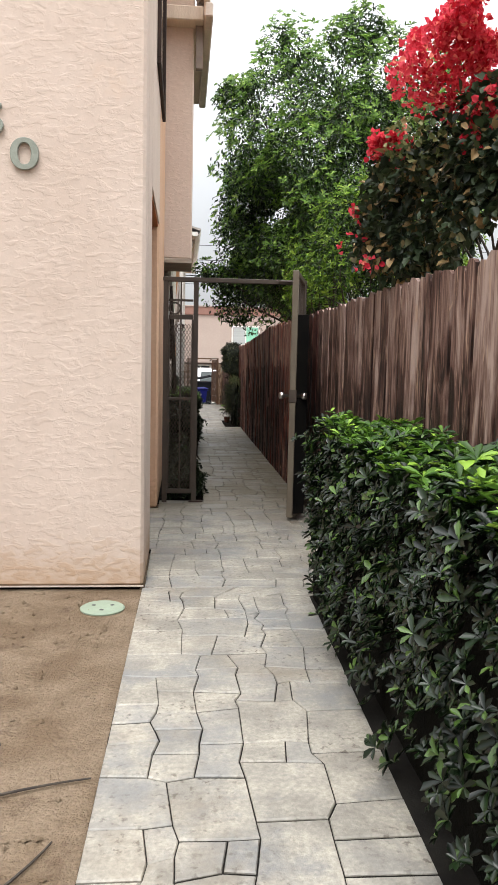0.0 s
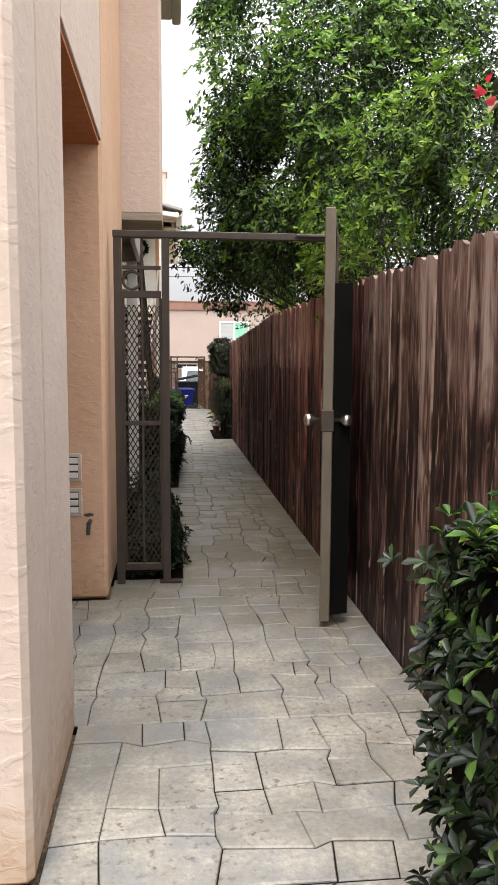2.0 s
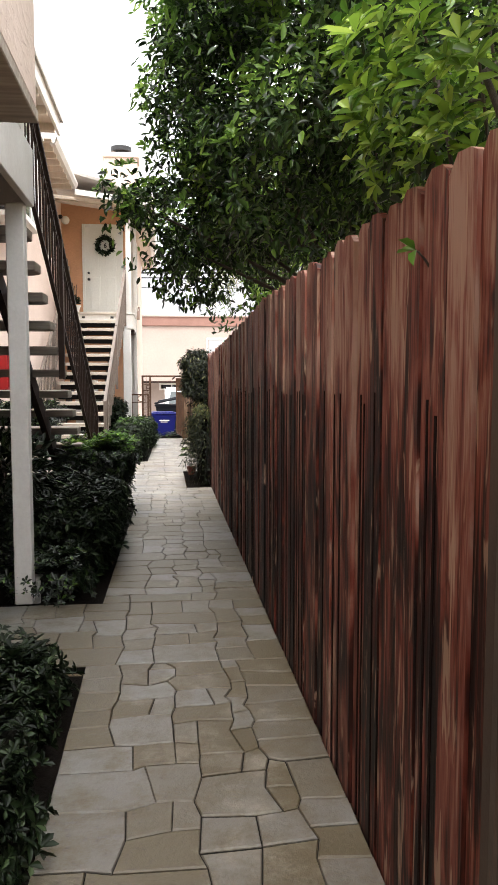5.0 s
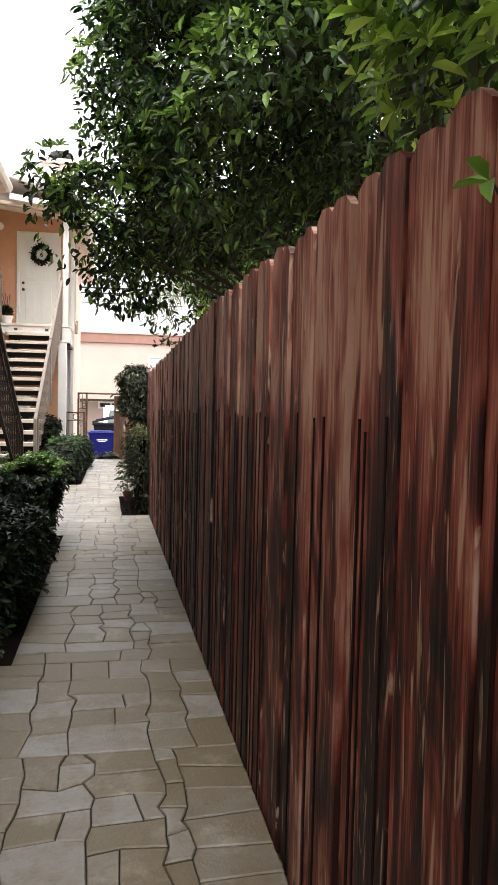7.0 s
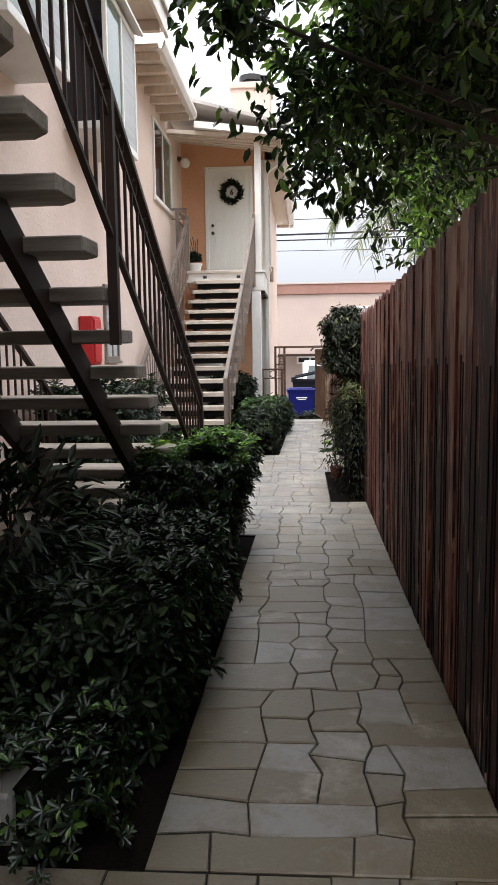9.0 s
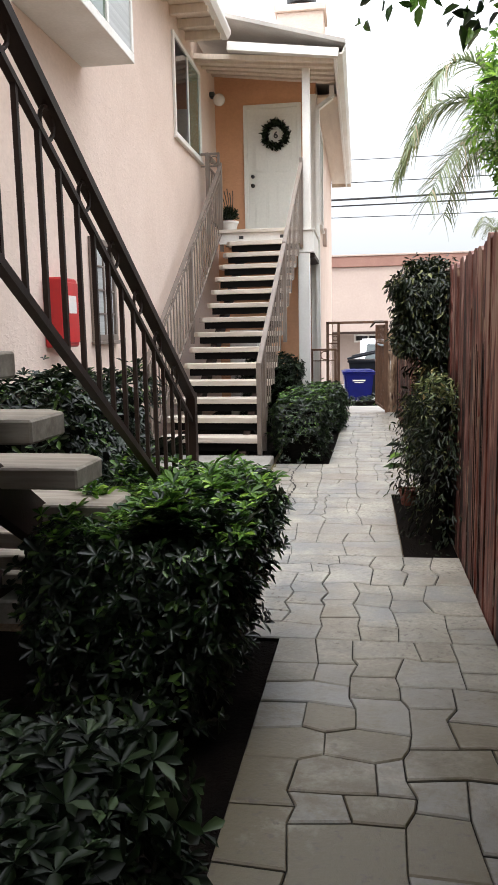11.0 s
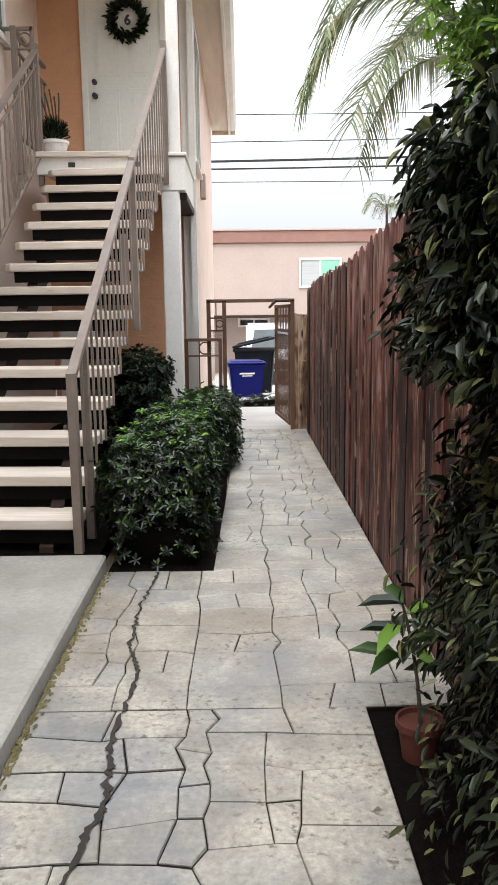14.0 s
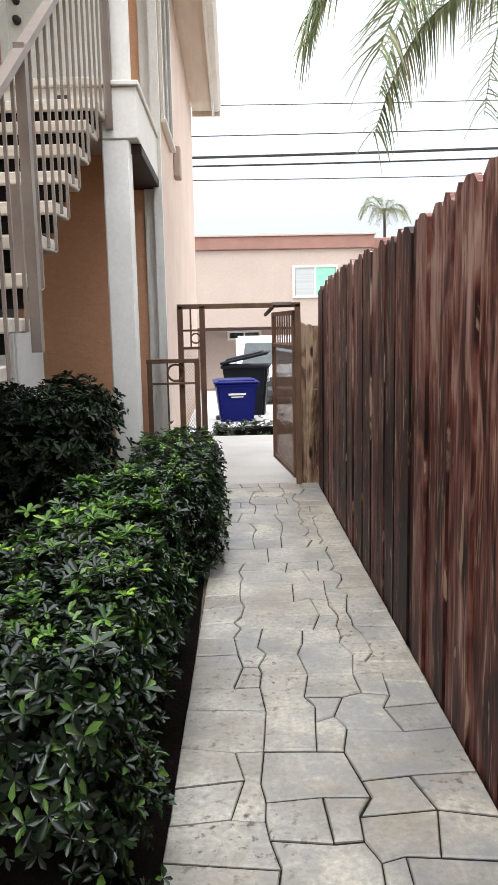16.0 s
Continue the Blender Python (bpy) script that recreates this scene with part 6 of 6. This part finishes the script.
while y < 22.36:
    k = rr.randrange(len(kinds))
    w = 0.142 if k < 10 else 0.095
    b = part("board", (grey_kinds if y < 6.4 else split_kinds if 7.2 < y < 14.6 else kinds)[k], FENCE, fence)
    b.location = (FENCE_X + (0.0 if i % 2 else 0.007) + rr.uniform(-0.003, 0.003), y + w / 2, -0.02)
    b.scale = (1, 1, fence_top(y + w / 2) + 0.02 + rr.uniform(-0.011, 0.011))
    b.rotation_euler = (radians(rr.uniform(-0.35, 0.35)), 0, 0)
    y += w + (rr.uniform(0.002, 0.009) if rr.random() < 0.9 else 0.016)
    i += 1
for z in (0.35, 1.25):
    part("back_rail", boxes((FENCE_X + 0.042, FENCE_X + 0.08, -1.2, 22.4, z, z + 0.09), bevel=0), FENCE, fence)
# sheet added behind the boards to block light, so the gaps stay dark
part("backing", boxes((FENCE_X + 0.032, FENCE_X + 0.038, -1.2, 22.4, -0.03, 1.36), bevel=0), FENCE, fence)
# short return to the gate post
ret = thing("fence_return", "short tan board fence panel beside the far gate", "fence", kind="structure")
m_ = board_mesh(0.05, 1.0, 60)
m_.materials.append(FENCE_TAN)
for i in range(3):
    b = part("board", m_, FENCE_TAN, ret)
    b.location, b.rotation_euler, b.scale = (1.02 + i * 0.052, G2 + 0.02, 0), (0, 0, radians(90)), (1, 1, 1.2 - 0.012 * i)
# short tan panel boards near the far end
part("gate_stop", bar((1.06, G2 - 0.05, 0.3), (1.1, G2 - 0.12, 0.72), 0.03), FENCE_TAN, ret)

# ---- paving: stamped irregular stones over a joint bed ----
def path_left(y):
    if y < 4.36:
        return -0.28 + 0.013 * y
    if y < 5.27:
        return -0.21
    if y < 6.74:
        return -1.2
    if y < 7.12:
        return -0.21
    if y < 9.42:
        return 0.2
    if y < 10.4:
        return -1.6
    if y < 13.88:
        return 0.2 + 0.02 * (y - 10.4)
    if y < 17.97:
        return -0.2
    return 0.31 + 0.022 * (y - 17.97)


def path_right(y):
    if y < 4.33:
        return 0.68 + 0.02 * (y - 1.8)
    if 15.05 < y < 16.67:
        return 0.83
    return 1.128


breaks = [-1.0, 4.36, 5.27, 6.74, 7.12, 9.42, 10.4, 13.88, 15.05, 16.67, 17.97, 22.46]
rr = random.Random(11)
paving = thing("paving", "grey stamped flagstone path with dark joints", "path", kind="structure")
bm = bmesh.new()
for a, b in zip(breaks, breaks[1:]):
    one = bm_mesh(prism([(path_left(a + 0.001), a), (path_right(a + 0.001), a), (path_right(b - 0.001), b), (path_left(b - 0.001), b)], -0.15, -0.007), "bed")
    bm.from_mesh(one)
part("joint_bed", bm, JOINT, paving)


def stone_faces(poly, depth=0.012):
    """The verts and faces of one stone: a bevelled flat block."""
    n = len(poly)
    gap = rr.uniform(0.0005, 0.0024)

    def inset(d):
        out = []
        for i in range(n):
            p, q, s = Vector(poly[i - 1]), Vector(poly[i]), Vector(poly[(i + 1) % n])
            e1, e2 = (q - p).normalized(), (s - q).normalized()
            n1, n2 = Vector((-e1.y, e1.x)), Vector((-e2.y, e2.x))
            d1, d2 = d * (1 + 1.4 * abs(n1.y)), d * (1 + 1.4 * abs(n2.y))
            det = n1.x * n2.y - n1.y * n2.x
            if abs(det) < 0.3:
                out.append(q + (n1 + n2).normalized() * (d1 + d2) / 2)
            else:
                out.append(q + Vector(((d1 * n2.y - d2 * n1.y) / det, (d2 * n1.x - d1 * n2.x) / det)))
        return out
    a, b = inset(gap), inset(gap + 0.0022)
    lift = rr.uniform(-0.0015, 0.0015)
    vs = [(p.x, p.y, -depth) for p in a] + [(p.x, p.y, -0.004 + lift) for p in a] + [(p.x, p.y, lift) for p in b]
    fs = [tuple(range(2 * n, 3 * n))]
    for i in range(n):
        j = (i + 1) % n
        fs += [(i, j, n + j, n + i), (n + i, n + j, 2 * n + j, 2 * n + i)]
    return vs, fs


def shifted(x, y, x0, x1, y0, y1, key):
    """Moves a corner of the stones a little, but along the edges of a bay only lengthwise."""
    r = random.Random(key)
    dx, dy = r.uniform(-0.024, 0.024), r.uniform(-0.022, 0.022)
    kx, ky = min(1, (x - x0) / 0.05, (x1 - x) / 0.05), min(1, (y - y0) / 0.05, (y1 - y) / 0.05)
    return x + dx * max(kx, 0), y + dy * max(ky, 0)


SIZES = [(3, 3), (3, 2), (3, 2), (2, 3), (4, 2), (2, 2), (2, 2), (2, 2), (3, 4), (4, 3), (2, 3)]
UNIT = 0.079
stones = []
for a, b in zip(breaks, breaks[1:]):
    xa, xb = path_left((a + b) / 2), path_right((a + b) / 2)
    nx, ny = max(2, round((xb - xa) / UNIT)), max(2, round((b - a) / UNIT))
    taken = [[False] * nx for _ in range(ny)]
    laid, corners = [], set()

    def place(u, v, a=a, b=b, nx=nx, ny=ny):
        y_ = a + (b - a) * v / ny
        inside = min(max(y_, a + 0.001), b - 0.001)
        x0, x1 = path_left(inside), path_right(inside)
        return shifted(x0 + (x1 - x0) * u / nx, y_, x0, x1, a, b, round(a * 1000) * 7919 + v * 211 + u)
    for v in range(ny):
        for u in range(nx):
            if taken[v][u]:
                continue
            order = SIZES[:]
            rr.shuffle(order)
            for w_, h_ in order + [(2, 1), (1, 2), (1, 1)]:
                free = u + w_ <= nx and v + h_ <= ny and not any(taken[v + q][u + p] for q in range(h_) for p in range(w_))
                # no slivers left over beside the edge
                if free and nx - u - w_ != 1 and ny - v - h_ != 1 or free and (w_, h_) in ((2, 1), (1, 2), (1, 1)):
                    break
            for q in range(h_):
                for p in range(w_):
                    taken[v + q][u + p] = True
            ringed = [(u + p, v) for p in range(w_)] + [(u + w_, v + q) for q in range(h_)] + [(u + w_ - p, v + h_) for p in range(w_)] + [(u, v + h_ - q) for q in range(h_)]
            laid.append(ringed)
            corners |= {(u, v), (u + w_, v), (u, v + h_), (u + w_, v + h_)}
    stones += [[place(*c) for c in ringed if c in corners] for ringed in laid]
near = [s for s in stones if 3.2 < s[0][1] < 10.4 and s[0][0] > -0.45][:300]
for s in near:
    vs, fs = stone_faces(s)
    me = bpy.data.meshes.new("stone")
    me.from_pydata(vs, [], fs)
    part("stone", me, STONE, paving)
picked = set(id(s) for s in near)
vs, fs = [], []
for s in stones:
    if id(s) not in picked:
        v, f = stone_faces(s)
        fs += [tuple(len(vs) + i for i in g) for g in f]
        vs += v
me = bpy.data.meshes.new("stones")
me.from_pydata(vs, [], fs)
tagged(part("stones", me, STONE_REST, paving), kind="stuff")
# moss in the seam beside the slab
me = bpy.data.meshes.new("moss")
vs, fs = [], []
for _ in range(900):
    y = rr.uniform(14.1, 17.95)
    x, r_ = -0.2 + abs(rr.gauss(0, 0.014)), rr.uniform(0.003, 0.010)
    o, n_ = len(vs), 7
    vs += [(x + math.cos(q * 0.9) * r_ * rr.uniform(0.5, 1.1), y + math.sin(q * 0.9) * 2 * r_ * rr.uniform(0.5, 1.1), 0.002) for q in range(n_)] + [(x, y, 0.0035 + r_ * 0.35)]
    fs += [(o + q, o + (q + 1) % n_, o + n_) for q in range(n_)]
me.from_pydata(vs, [], fs)
tagged(part("moss", me, MOSS), "dry yellow-green moss in the seam beside the slab", "moss", kind="stuff")
# the long crack beside the slab
bm = bmesh.new()
pts = [(-0.19, 14.35), (-0.17, 14.9), (-0.12, 15.2), (0.0, 15.35), (0.03, 15.6), (0.06, 15.95), (0.1, 16.2), (0.07, 16.5), (0.09, 16.9), (0.03, 17.15), (0.02, 17.5), (0.06, 17.96)]
fine = []
for p, q in zip(pts, pts[1:]):
    for k in range(16):
        fine.append((p[0] + (q[0] - p[0]) * k / 16 + rr.uniform(-0.009, 0.009), p[1] + (q[1] - p[1]) * k / 16))
prev = None
for x, y in fine:
    w = rr.uniform(0.003, 0.0075) if y > 16.8 else rr.uniform(0.004, 0.012)
    cur = [bm.verts.new((x - w, y, 0.0065)), bm.verts.new((x + w, y + 0.006, 0.0065))]
    if prev:
        bm.faces.new((prev[0], prev[1], cur[1], cur[0]))
    prev = cur
part("crack", bm, CRACK, paving)
